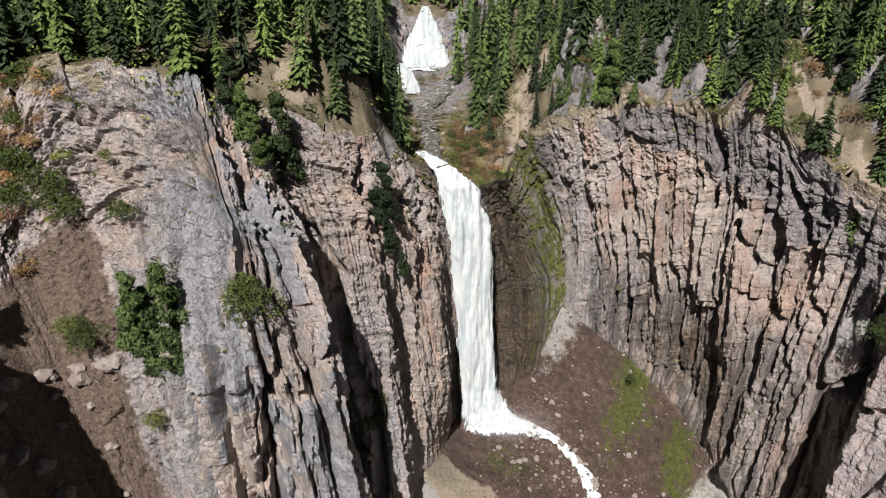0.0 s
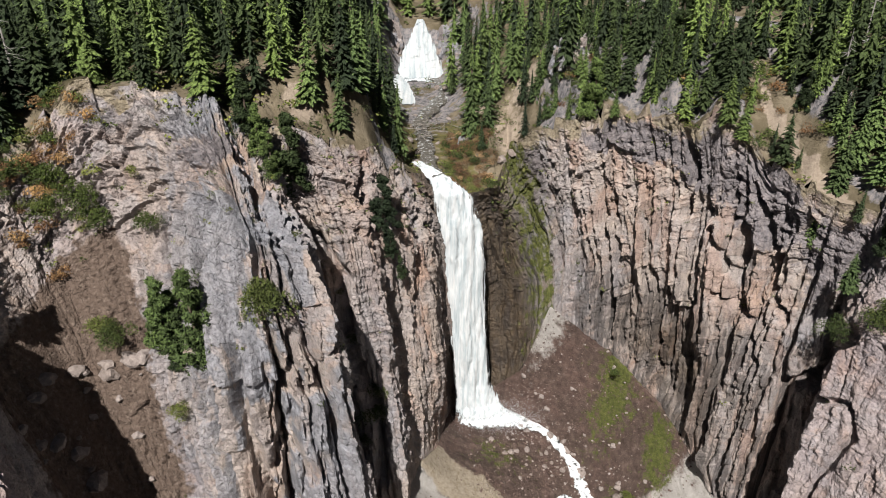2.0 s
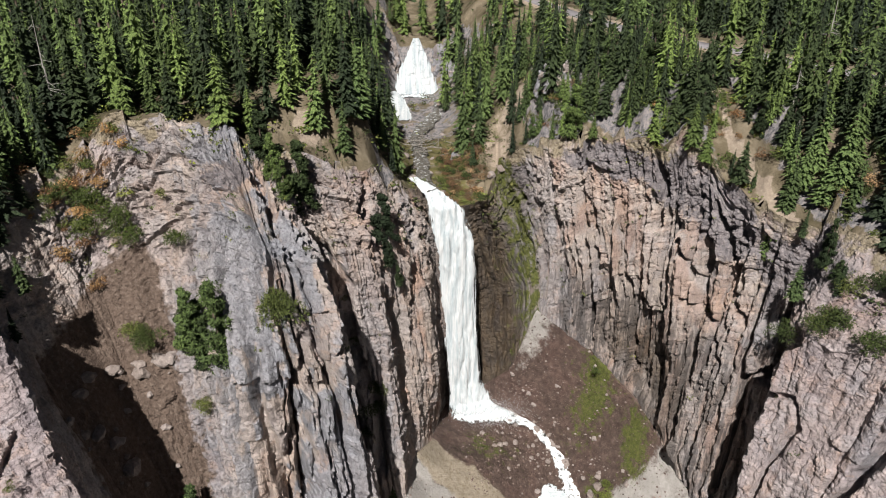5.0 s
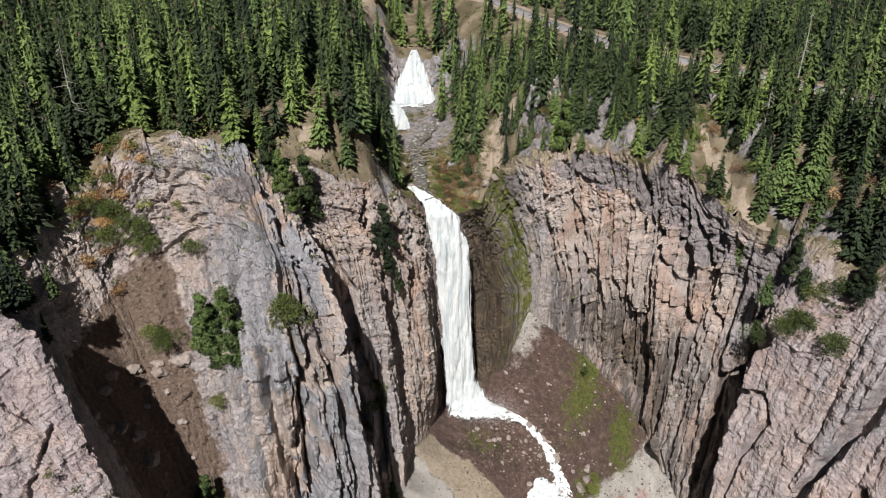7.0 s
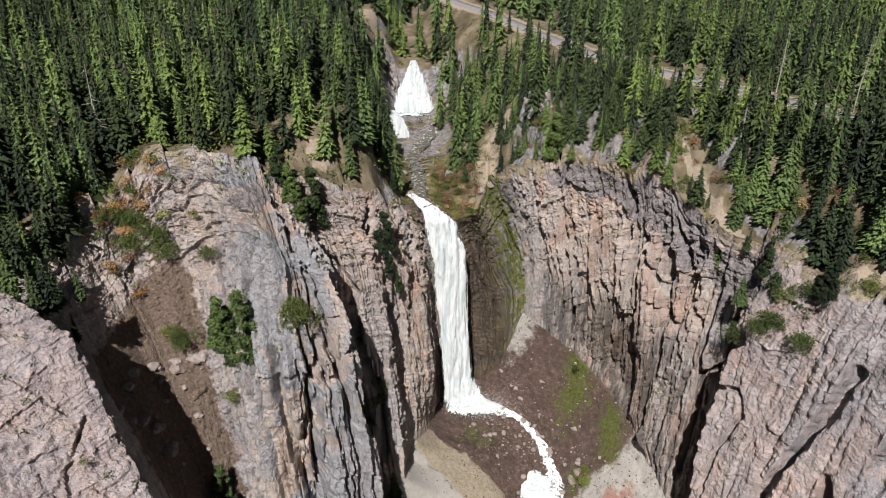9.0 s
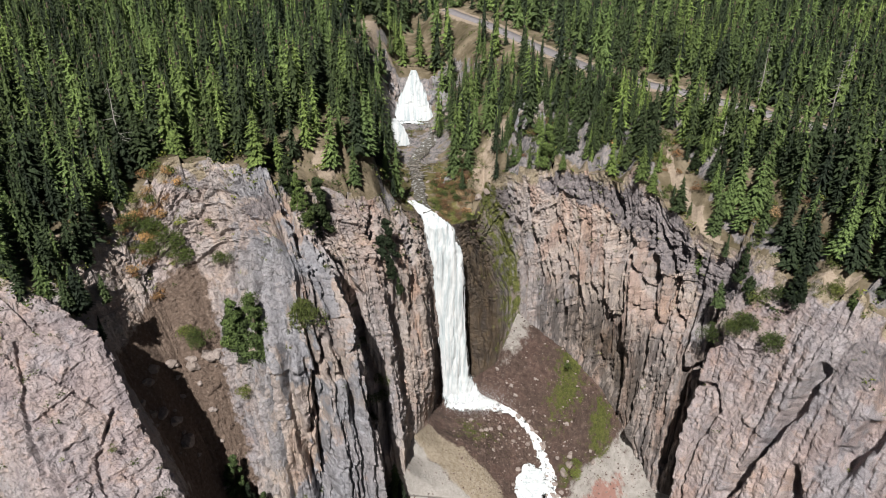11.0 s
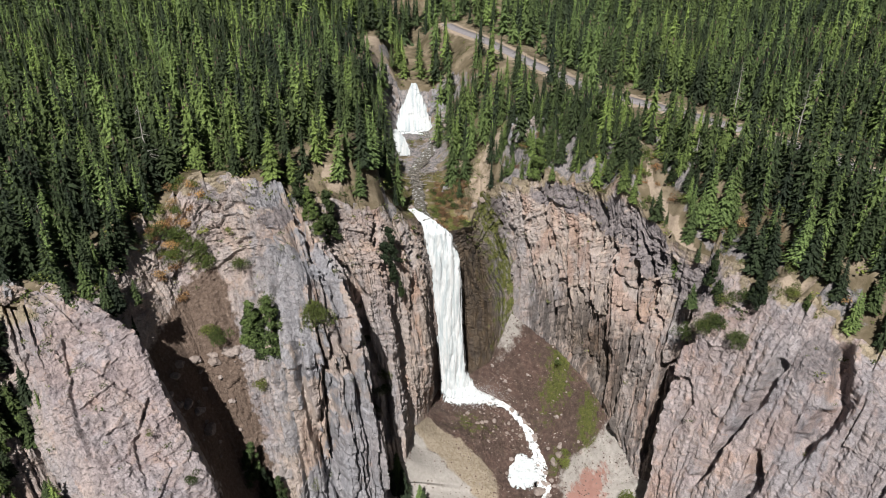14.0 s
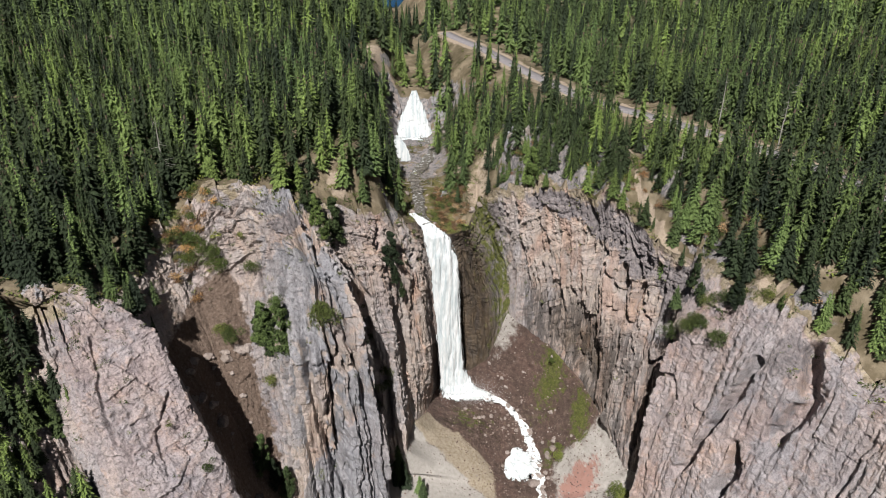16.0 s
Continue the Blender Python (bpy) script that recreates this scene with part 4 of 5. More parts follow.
# conifers on ledges, on the gully floors and along the broken rim: x, y, z, height
LEDGE_FIRS = [(-45.2, 88.2, 73.5, 15), (-43.2, 88.8, 72, 13), (-39.8, 88, 71, 14.5), (-46.6, 89.4, 76, 9), (-41.5, 87.5, 70.5, 8), (-44, 87, 70, 7), (-38.6, 87, 69.5, 8), (-28.6, 118.3, 86.8, 12), (-29.6, 110.6, 94.9, 11),
              (-32.3, 113.3, 97.3, 12), (-34.5, 116.7, 100.2, 13), (-11.9, 127.2, 75.5, 9), (-10.2, 126.8, 69.2, 9), (-8.1, 127.3, 63.3, 8), (-11, 127, 72, 7),
              (-47.7, 77, 36, 11), (-44.2, 76.5, 30, 13), (-41, 75.5, 27, 9), (-49, 78, 40, 7)]
RIM_FIRS = [(73.1, 114.5, 78.5, 9), (73.1, 99.1, 77.3, 9), (77.6, 92.7, 82.5, 8), (12, 178.4, 73.7, 12), (9.2, 195.9, 72.6, 12), (27.6, 185.3, 84.6, 14), (31.2, 176.1, 83.8, 9),
            (36.5, 168.4, 87.3, 8), (40.5, 168.8, 91.6, 10), (41.7, 154.9, 91.1, 7), (46, 159.7, 95.4, 9), (49.3, 149.6, 95.6, 8), (52.7, 148.7, 98, 10), (56.8, 140.1, 97.8, 11), (60.2, 134, 96.5, 12)]
EDGE_FIRS = [(62.6, 131, 93.9, 8), (67.8, 122.2, 92.4, 10), (70.1, 121.2, 86.9, 9), (74.5, 113.1, 89.4, 12), (74.9, 105.4, 88, 10), (-77.4, 66, 101, 9), (-74.3, 69, 100, 10), (-71.3, 70, 98, 9),
             (-70.3, 72, 96, 10), (-81.8, 70, 103.9, 12), (-73, 76, 92, 11), (-75, 80, 94, 12), (-70, 77, 84, 10)]
GULLY_FIRS = [(-94.9, 59.8, 96, 12), (-89, 52.2, 95, 9), (-93.6, 52.6, 78.7, 12), (-92.9, 45, 77, 12), (-90, 46, 71, 12), (-90.6, 39.4, 71, 11), (-86, 36, 66, 11), (-95, 56, 86, 12), (-97, 50, 80, 13), (-94, 40, 72, 12), (-88, 42, 68, 10), (-84, 33, 62, 10),
              (-90.5, 59.5, 102, 11), (-79.5, 75.9, 101, 13), (-79.6, 83.6, 101.5, 14), (-76.6, 85.6, 98.6, 13), (-76.2, 93.2, 99.3, 12), (-74.5, 96.9, 99, 11), (-78.4, 79, 100, 14), (-75.5, 89, 96, 12), (-74, 81, 90, 11), (-72, 86, 88, 9)]
GULLY_TREE = tree_of(CLIFF[:, (COLS > 1.4) & (COLS < 3.45)])
r = random.Random(43)
SLAB_FIRS = [(r.uniform(-108, -66), r.uniform(22, 60), r.uniform(9, 15)) for _ in range(92)]
for n, (x, y, h) in enumerate(SLAB_FIRS):
    z = drop(GULLY_TREE, x, y)
    if z is not None and 34 < z < 86 + 0.3 * max(0, -84 - x):
        plant_fir(x, y, z, h, 2330 + n)
for n in range(150):
    x, y = r.uniform(-112, -60), r.uniform(14, 64)
    z = drop(GULLY_TREE, x, y)
    if z is not None and 20 < z < 90 + 0.3 * max(0, -84 - x):
        DEEP_WOOD.append((x, y, z, r.uniform(8, 14)))
WEST_TREE = tree_of(CLIFF[:110, (COLS > 2.4) & (COLS < 11)])
r = random.Random(41)
made = 0
while made < 95:
    x, y = r.uniform(-112, -72), r.uniform(44, 114)
    if (x > -85 and y < 70) or (x > -90 and y < 58) or x > -72 - (114 - y) * 0.12:
        continue
    z = drop(PLATEAU_TREE, x, y)
    z = drop(WEST_TREE, x, y) if z is None else z
    made += 1
    if z is not None and z > 84:
        DEEP_WOOD.append((x, y, z, r.uniform(11, 17)))
made = 0
while made < 70:
    x, y = r.uniform(58, 112), r.uniform(76, 150)
    edge = np.interp(y, [66, 84, 104, 118, 141, 171], [100, 88, 80, 71, 52, 31])
    made += 1
    if x < edge + 3 or path_distance(np.array([x]), np.array([y]), TRAIL)[0][0] < 3 or path_distance(np.array([x]), np.array([y]), ROAD)[0][0] < 22:
        continue
    z = drop(PLATEAU_TREE, x, y)
    if z is not None:
        DEEP_WOOD.append((x, y, z, r.uniform(12, 19)))
for n in range(90):
    x, y = r.uniform(84, 126), r.uniform(48, 96)
    z = drop(PLATEAU_TREE, x, y)
    if z is not None and path_distance(np.array([x]), np.array([y]), TRAIL)[0][0] > 2.5:
        DEEP_WOOD.append((x, y, z, r.uniform(9, 16)))
for n, (x, y, z, h) in enumerate(GULLY_FIRS):
    lower = drop(GULLY_TREE, x, y) if x < -83 else None
    plant_fir(x, y, lower if lower is not None else z, h, 350 + n)
for n, (x, y, z, h) in enumerate(((-9.4, 104, 1.5, 20), (-8.0, 103, 1, 17), (-2.6, 101.8, -2.5, 13), (-1.6, 100, -3, 11), (-11, 102, 1, 15))):
    plant_fir(x, y, z, h, 390 + n)
for n, (x, y, z, h) in enumerate(LEDGE_FIRS):
    plant_bushy(x, y, z, h, 300 + n)
EAST_TREE = tree_of(CLIFF[:60, (COLS > 31) & (COLS < 38)])
r = random.Random(47)
for n in range(70):
    x, y = r.uniform(66, 96), r.uniform(70, 124)
    z = drop(EAST_TREE, x, y)
    if z is not None and z > 74:
        plant_bushy(x, y, z, r.uniform(4.5, 9), 1600 + n)
for n, (x, y, z, h) in enumerate(RIM_FIRS + EDGE_FIRS):
    plant_fir(x, y, z, h * 1.2, 400 + n)

r = random.Random(61)
made = 0
while made < 260:
    t = r.random()
    x = float(np.interp(t, (0, 0.3, 0.6, 1), (24, 40, 54, 72))) + r.uniform(-3, 20)
    y = float(np.interp(t, (0, 0.3, 0.6, 1), (178, 160, 144, 116))) + r.uniform(-4, 22)
    made += 1
    z = drop(PLATEAU_TREE, x, y)
    if z is not None and path_distance(np.array([x]), np.array([y]), TRAIL)[0][0] > 2.2:
        if made > 60:
            DEEP_WOOD.append((x, y, z, r.uniform(6, 13)))
        else:
            (plant_bushy if r.random() < 0.35 else plant_fir)(x, y, z, r.uniform(5, 11.5), 1800 + made)

# the trees that stand nearest the canyon are things of their own, the rest of the wood is one
near = sorted([s for s in SPOTS if s[1] < 215 and s[4] < 40], key=lambda s: s[4])[:78]
chosen = set(s[:2] for s in near)
for n, (x, y, z, h, _) in enumerate(near):
    plant_fir(x, y, z, h, 700 + n)
rest_of = [s for s in SPOTS if s[:2] not in chosen]
for name, shapes, spots in (("forest", SHAPES_MID, [s for s in rest_of if s[1] < 240] + DEEP_WOOD), ("far_forest", SHAPES_FAR, [s for s in rest_of if s[1] >= 240])):
    fv, ft, ftint = merged(shapes, spots, random.Random(5), 0)
    tagged(new(name, smooth_off(tri_mesh(name, fv, ft, [NEEDLES], None, [("tree_tint", ftint)]))),
           "dense dark green conifer forest on the plateau", "forest", kind="stuff")
tv, tt, ttint = merged(SHAPES_FAR, [s for s in rest_of if s[1] < 240] + DEEP_WOOD, random.Random(5), 2)
tagged(new("forest_trunks", tri_mesh("forest_trunks", tv, tt, [BARK])), "brown trunks of the conifer forest", "forest", kind="stuff")


# ---- shrubs ----
def shrub_arrays(seed, leaves=1000, size=0.30):
    """A lumpy bush of small leaf blades, 1 m high and 1.3 m wide."""
    r = random.Random(seed)
    lumps = [(r.uniform(-0.4, 0.4), r.uniform(-0.4, 0.4), r.uniform(0.25, 0.65), r.uniform(0.25, 0.42)) for _ in range(6)]
    v, t = [], []
    for _ in range(leaves):
        x, y, z, rad = lumps[r.randrange(6)]
        d = Vector((r.gauss(0, 1), r.gauss(0, 1), abs(r.gauss(0, 1)) * 0.9 - 0.2)).normalized()
        c = Vector((x, y, z)) + d * rad * r.uniform(0.7, 1.1)
        a = Vector((r.gauss(0, 1), r.gauss(0, 1), r.gauss(0, 1))).normalized() * r.uniform(0.07, 0.13) * size
        n = d.cross(a).normalized() * r.uniform(0.06, 0.10) * size
        b = len(v)
        v += [tuple(c - a), tuple(c + n), tuple(c + a + d * 0.05), tuple(c - n)]
        t += [(b, b + 1, b + 2), (b, b + 2, b + 3)]
    return np.array(v), np.array(t)


SHRUBS = [shrub_arrays(60 + i) for i in range(4)]
DRY = foliage_material("dry_russet_leaves", (0.14, 0.075, 0.04), (0.27, 0.17, 0.085))
DRY_MESHES = [smooth_off(tri_mesh("dry_shrub", v, t, [DRY])) for v, t in SHRUBS]
SHRUB_MESHES = [smooth_off(tri_mesh("shrub", v, t, [LEAVES])) for v, t in SHRUBS]
# bushes on the cliffs: x, y, z, height
BUSHES_WEST = [(-66.5, 102, 90.6, 6), (-61.9, 102.8, 91, 6), (-59.4, 101.4, 89, 5), (-64.9, 104, 94, 6), (-68, 104.8, 96.3, 5), (-71, 104, 98, 5), (-42.1, 94.8, 81.7, 5), (-27.4, 89, 78, 8), (-28.5, 90, 81, 6),
               (-49.8, 100.3, 89.7, 4), (-18.6, 117.3, 53.2, 2.4), (-43.9, 84.3, 62.3, 3.2), (-54.1, 89.9, 72.6, 5), (-57.8, 92.7, 73.6, 4), (-56, 91.5, 74, 3.5), (-14.3, 111.7, 36.4, 5), (-13.3, 113.8, 41.3, 4), (-15.4, 111.3, 29.9, 3.5)]
BUSHES_MID = [(-31.8, 78.2, 32.2, 4), (-50.1, 46.1, 68.6, 2.8), (-58.7, 49.3, 78.8, 1.6), (-20.9, 118.3, 64.8, 2.4), (-15.5, 118, 63.9, 2.4), (-24.8, 100.3, 87.6, 1.8), (-38, 101, 95, 1.6), (-60, 112, 104, 2.4), (-53, 106, 97, 2.0),
              (4.4, 182.4, 70.1, 2), (7.9, 188.3, 71, 2.4), (64.4, 96.8, 2.1, 6), (66, 94, 2, 5), (49, 123.4, -7.2, 4), (50, 126, -5, 3), (47.8, 145.4, 21, 3)]
BUSHES_EAST = [(79.6, 81.1, 77.7, 5.5), (71.5, 97.4, 68.9, 5), (73.6, 89.2, 75.7, 5), (76.1, 88.1, 78, 5.5), (75, 90.5, 77, 4.5), (84.1, 84.3, 89.9, 4), (87.3, 82.1, 92.2, 4), (85.5, 82.8, 91.2, 4), (89.5, 80.4, 92.4, 4), (92, 78.5, 92, 4), (78.5, 91, 84, 5), (81, 88, 87, 4)]
for n, (x, y, z, h) in enumerate(BUSHES_WEST + BUSHES_MID + BUSHES_EAST):
    r = random.Random(900 + n)
    ob = new("shrub", SHRUB_MESHES[r.randrange(4)])
    ob.matrix_world = pose(x, y, z - 0.4 * h * 0.3, 0, 0, r.uniform(0, 360)) @ Matrix.Diagonal((h * r.uniform(0.8, 1.2), h * r.uniform(0.8, 1.2), h, 1))
    tagged(ob, "green leafy shrub rooted on a rock ledge", "shrub", "shrubs on the cliffs")

for n, (x, y, z, h) in enumerate(((-69, 107, 99, 4), (-71, 105.5, 99, 4), (-67, 109, 101, 3.5), (-72.5, 102, 97, 4), (-68, 103, 95, 3), (-65.5, 108, 99, 3), (6, 186, 70.5, 3), (9, 192, 71.5, 3), (3, 190, 70.5, 2.5), (12, 185, 72.5, 3))):
    r = random.Random(950 + n)
    ob = new("dry_shrub", DRY_MESHES[r.randrange(4)])
    ob.matrix_world = pose(x, y, z - 0.4, 0, 0, r.uniform(0, 360)) @ Matrix.Diagonal((h * 1.3, h * 1.2, h * 0.8, 1))
    tagged(ob, "dry russet-brown shrub on a loose slope", "shrub", "dry shrubs on the slopes")


LIGHT = [shrub_arrays(66 + i, 300, 0.5) for i in range(4)]
LIGHT_MESHES = [smooth_off(tri_mesh("shrub", v, t, [LEAVES])) for v, t in LIGHT]
LIGHT_DRY = [smooth_off(tri_mesh("dry_shrub", v, t, [DRY])) for v, t in LIGHT]
r = random.Random(23)
brush = [(r.uniform(2.5, 15), r.uniform(162, 196), r.uniform(1.6, 2.8), r.random() < 0.55) for _ in range(120)]
rim_line = RING[(COLS > 27.5) & (COLS < 37.5), 0]
for _ in range(120):
    p = rim_line[r.randrange(len(rim_line))]
    brush.append((p[0] + r.uniform(0, 12), p[1] + r.uniform(0, 9), r.uniform(1.0, 3.2), r.random() < 0.2))
SHOULDER_TREE = tree_of(CLIFF[:90, (COLS > 8.5) & (COLS < 13)])
brush += [(r.uniform(-78, -60), r.uniform(96, 114), r.uniform(1.2, 3.0), r.random() < 0.6) for _ in range(60)]
for x, y, h, dry in brush:
    z = drop(PLATEAU_TREE, x, y)
    if z is None and x < -55:
        z = drop(SHOULDER_TREE, x, y)
    if z is None:
        continue
    ob = new("dry_shrub" if dry else "shrub", (LIGHT_DRY if dry else LIGHT_MESHES)[r.randrange(4)])
    ob.matrix_world = pose(x, y, z - 0.15 * h, 0, 0, r.uniform(0, 360)) @ Matrix.Diagonal((h * r.uniform(0.9, 1.4), h * r.uniform(0.9, 1.4), h, 1))
    tagged(ob, "dry russet shrub on the canyon rim" if dry else "green leafy shrub on the canyon rim", "shrub", "shrubs along the rim")


def scatter(spots, arrays, seed):
    vs, ts, tint, n = [], [], [], 0
    r = random.Random(seed)
    for x, y, z, h in spots:
        v, t = arrays[r.randrange(len(arrays))]
        a, k = r.uniform(0, 6.28), h * r.uniform(0.9, 1.5)
        c, s = math.cos(a) * k, math.sin(a) * k
        vs.append(np.stack([v[:, 0] * c - v[:, 1] * s + x, v[:, 0] * s + v[:, 1] * c + y, v[:, 2] * h + z - 0.1 * h], 1))
        ts.append(t + n)
        tint.append(np.full(len(v), r.random()))
        n += len(v)
    return np.concatenate(vs), np.concatenate(ts), np.concatenate(tint)


TUFTS = [shrub_arrays(80 + i, 16, 1.3) for i in range(5)]
r = random.Random(31)
low = []
flat_plateau = PLATEAU[:60].reshape(-1, 3)
pick = [i for i in range(len(flat_plateau)) if r.random() < 0.09]
dt, dr = path_distance(flat_plateau[:, 0], flat_plateau[:, 1], TRAIL)[0], path_distance(flat_plateau[:, 0], flat_plateau[:, 1], ROAD)[0]
for i in pick:
    x, y, z = flat_plateau[i]
    if 40 < y < 290 and dt[i] > 1.6 and dr[i] > 5:
        low.append((x, y, z, r.uniform(0.8, 2.6)))
# tufts on the gentler parts of the cliffs
slope = normals(CLIFF)
up = np.abs(slope[:, :, 2])
for _ in range(26000):
    i, j = r.randrange(2, CLIFF.shape[0] - 2), r.randrange(2, CLIFF.shape[1] - 2)
    x, y, z = CLIFF[i, j]
    limit = 0.80 if i > 90 else 0.62
    if y > 30 and up[i, j] > limit and r.random() < 0.30:
        low.append((x, y, z, r.uniform(0.5, 1.5) if i > 40 else r.uniform(0.6, 2.2)))
fv, ft, ftint = scatter(low, TUFTS, 33)
tagged(new("undergrowth", smooth_off(tri_mesh("undergrowth", fv, ft, [LEAVES], None, [("tree_tint", ftint)]))),
       "low green and dry brown undergrowth on the rim and ledges", "undergrowth", kind="stuff")

# ---- the main falls ----
def ribbon(name, line, material, seed, depth=0.35, across=44):
    """Water along a line of (x, y, z, half width, facing x, facing y): a wavy sheet with a rounded front."""
    line = np.array(line, dtype=float)
    n = 200
    s = np.linspace(0, len(line) - 1, n)
    p = np.stack([np.interp(s, np.arange(len(line)), line[:, c]) for c in range(6)], 1)
    u = np.linspace(-1, 1, across)
    face = p[:, 4:6] / np.linalg.norm(p[:, 4:6], axis=1, keepdims=True)
    side = np.stack([-face[:, 1], face[:, 0]], 1)
    pts = np.zeros((n, across, 3))
    bulge = np.sqrt(np.maximum(0, 1 - u ** 2))
    for c in range(2):
        pts[:, :, c] = p[:, c][:, None] + side[:, c][:, None] * u[None] * p[:, 3][:, None] + face[:, c][:, None] * bulge[None] * depth * p[:, 3][:, None]
    pts[:, :, 2] = p[:, 2][:, None]
    f = pts.reshape(-1, 3)
    wob = fbm(f * (0.7, 0.7, 0.10), 4, seed) * 2.4 + fbm(f * (1.6, 1.6, 0.3), 3, seed + 3) * 0.4
    edge = np.repeat((1 - np.abs(u) ** 6)[None], n, 0).ravel()
    f[:, 0] += np.repeat(face[:, 0], across) * wob * edge + fbm(f * 0.5, 3, seed + 7) * 0.8
    f[:, 1] += np.repeat(face[:, 1], across) * wob * edge
    return grid_mesh(name, f.reshape(pts.shape), material, [("edge", np.maximum(np.repeat((np.abs(u) ** 2.5)[None], n, 0), smooth(0.88, 1.0, s / s[-1])[:, None]))])


falls_line = [(-6, 165.5, 75.6, 1.2, 0.2, -1), (-3, 162.5, 75, 2.0, 0.2, -1), (0.4, 160, 73, 3.0, 0.2, -1), (3.4, 159, 69.5, 4.9, 0.15, -1), (5.4, 158.4, 61, 6.3, 0.1, -1), (6.6, 158.0, 51, 6.1, 0.1, -1),
              (7.7, 157.8, 36, 5.6, 0.1, -1), (8.6, 157.6, 22, 5.4, 0.1, -1), (9.8, 157.5, 9, 5.7, 0.1, -1), (11.6, 157.4, 1.5, 7.2, 0.1, -1), (15.0, 156.2, -3.6, 9.6, 0.1, -1)]
tagged(new("waterfall", ribbon("waterfall", falls_line, FALLS, 101)), "tall white waterfall plunging down a dark cliff", "waterfall", kind="structure")
upper_line = [(-6.4, 271, 90, 1.2, 0.1, -1), (-6.4, 268, 87, 3.0, 0.1, -1), (-6.4, 263, 82, 6.0, 0.1, -1), (-6.6, 258, 76.5, 8.8, 0.1, -1), (-7, 254, 72.4, 10.5, 0.1, -1)]
tagged(new("upper_waterfall", ribbon("upper_waterfall", upper_line, UPPER_FALLS, 131)), "broad white fan-shaped upper waterfall", "waterfall", kind="structure")


def stream(name, line, material, seed, lift=0.35):
    """Flowing water on the ground, along (x, y, z, half width)."""
    line = np.array(line, dtype=float)
    n, across = 140, 14
    s = np.linspace(0, len(line) - 1, n)
    p = np.stack([np.interp(s, np.arange(len(line)), line[:, c]) for c in range(4)], 1)
    d = np.gradient(p[:, :2], axis=0)
    d /= np.linalg.norm(d, axis=1, keepdims=True) + 1e-9
    side = np.stack([-d[:, 1], d[:, 0]], 1)
    u = np.linspace(-1, 1, across)
    pts = np.zeros((n, across, 3))
    wid = p[:, 3] * (1 + 1.3 * fbm(np.stack([p[:, 0], p[:, 1], p[:, 2]], 1) * 0.4, 3, seed))
    for c in range(2):
        pts[:, :, c] = p[:, c][:, None] + side[:, c][:, None] * u[None] * wid[:, None]
    pts[:, :, 2] = p[:, 2][:, None] + lift - 0.5 * (u ** 4)[None]
    f = pts.reshape(-1, 3)
    f[:, 2] += fbm(f * 0.9, 3, seed + 1) * 0.9
    return grid_mesh(name, f.reshape(pts.shape), material, [("edge", np.repeat((np.abs(u) ** 2)[None], n, 0))])


creek_line = [(20, 155.6, -3.6, 3.4), (27, 155, -4.4, 3.0), (33, 151.8, -5.8, 2.5), (37.5, 147.4, -8.4, 2.4), (40.4, 141, -10.9, 2.7), (42, 133, -13.0, 3.1), (42.6, 124, -14.5, 3.4), (43, 114, -15.7, 2.4), (42, 104, -16, 2.5), (38, 92, -17.2, 2.5), (28, 70, -20.2, 2.5), (16, 30, -25.4, 2.6), (7, -50, -35.6, 3.4), (1, -172, -47.4, 4)]
rapid_k = Nodes("broken_white_rapids", 0.4)
rn = rapid_k.noise(0.55, (1, 1, 1), 6, 0.68, 0.5)
rapid_k.put(rapid_k.b.inputs["Alpha"], frayed(rapid_k, (1, 1, 1), 0.8))
RAPIDS = rapid_k.done(rapid_k.ramp(rn, [(0.36, (0.035, 0.033, 0.03)), (0.44, (0.45, 0.48, 0.50)), (0.60, (0.74, 0.75, 0.75))]), rapid_k.bump(rn, 0.6, 0.8))
tagged(new("creek", stream("creek", creek_line, RAPIDS, 151, 0.35)), "rushing white creek below the falls", "creek", kind="structure")

lake_k = Nodes("lake_water", 0.12)
LAKE = lake_k.done((0.01, 0.05, 0.12), lake_k.bump(lake_k.noise(0.6, (1, 1, 1), 3), 0.1, 0.3))
ring = [(-30 + 130 * math.cos(a) * (1 + 0.1 * math.sin(3 * a)), 510 + 78 * math.sin(a) * (1 + 0.08 * math.cos(2 * a))) for a in np.linspace(0, 2 * math.pi, 60)[:-1]]
bm = bmesh.new()
bm.faces.new([bm.verts.new((x, y, 97.2)) for x, y in ring])
lake_me = bpy.data.meshes.new("lake")
bm.to_mesh(lake_me)
lake_me.materials.append(LAKE)
tagged(new("lake", lake_me), "deep blue lake beyond the forest", "lake", kind="structure")


def foam_patch(name, cx, cy, cz, rx, ry, seed, rough=0.7, dome=0.0, mat=None):
    """A churned patch of white water with an uneven outline."""
    na, nr = 72, 12
    ang = np.linspace(0, 2 * math.pi, na)
    rad = np.linspace(0.02, 1, nr)
    ed = 1 + rough * fbm(np.stack([np.cos(ang) * 2.2, np.sin(ang) * 2.2, np.full(na, seed * 1.7)], 1), 4, seed)
    pts = np.zeros((nr, na, 3))
    pts[:, :, 0] = cx + rad[:, None] * np.cos(ang)[None] * rx * ed[None]
    pts[:, :, 1] = cy + rad[:, None] * np.sin(ang)[None] * ry * ed[None]
    pts[:, :, 2] = cz + dome * (1 - rad[:, None] ** 2)
    f = pts.reshape(-1, 3)
    f[:, 2] += fbm(f * 0.8, 3, seed + 2) * 0.9 - 0.25 * np.repeat(rad ** 6, na)
    return grid_mesh(name, f.reshape(pts.shape), mat or FOAM, [("edge", np.repeat((rad ** 2.5)[:, None], na, 1))])


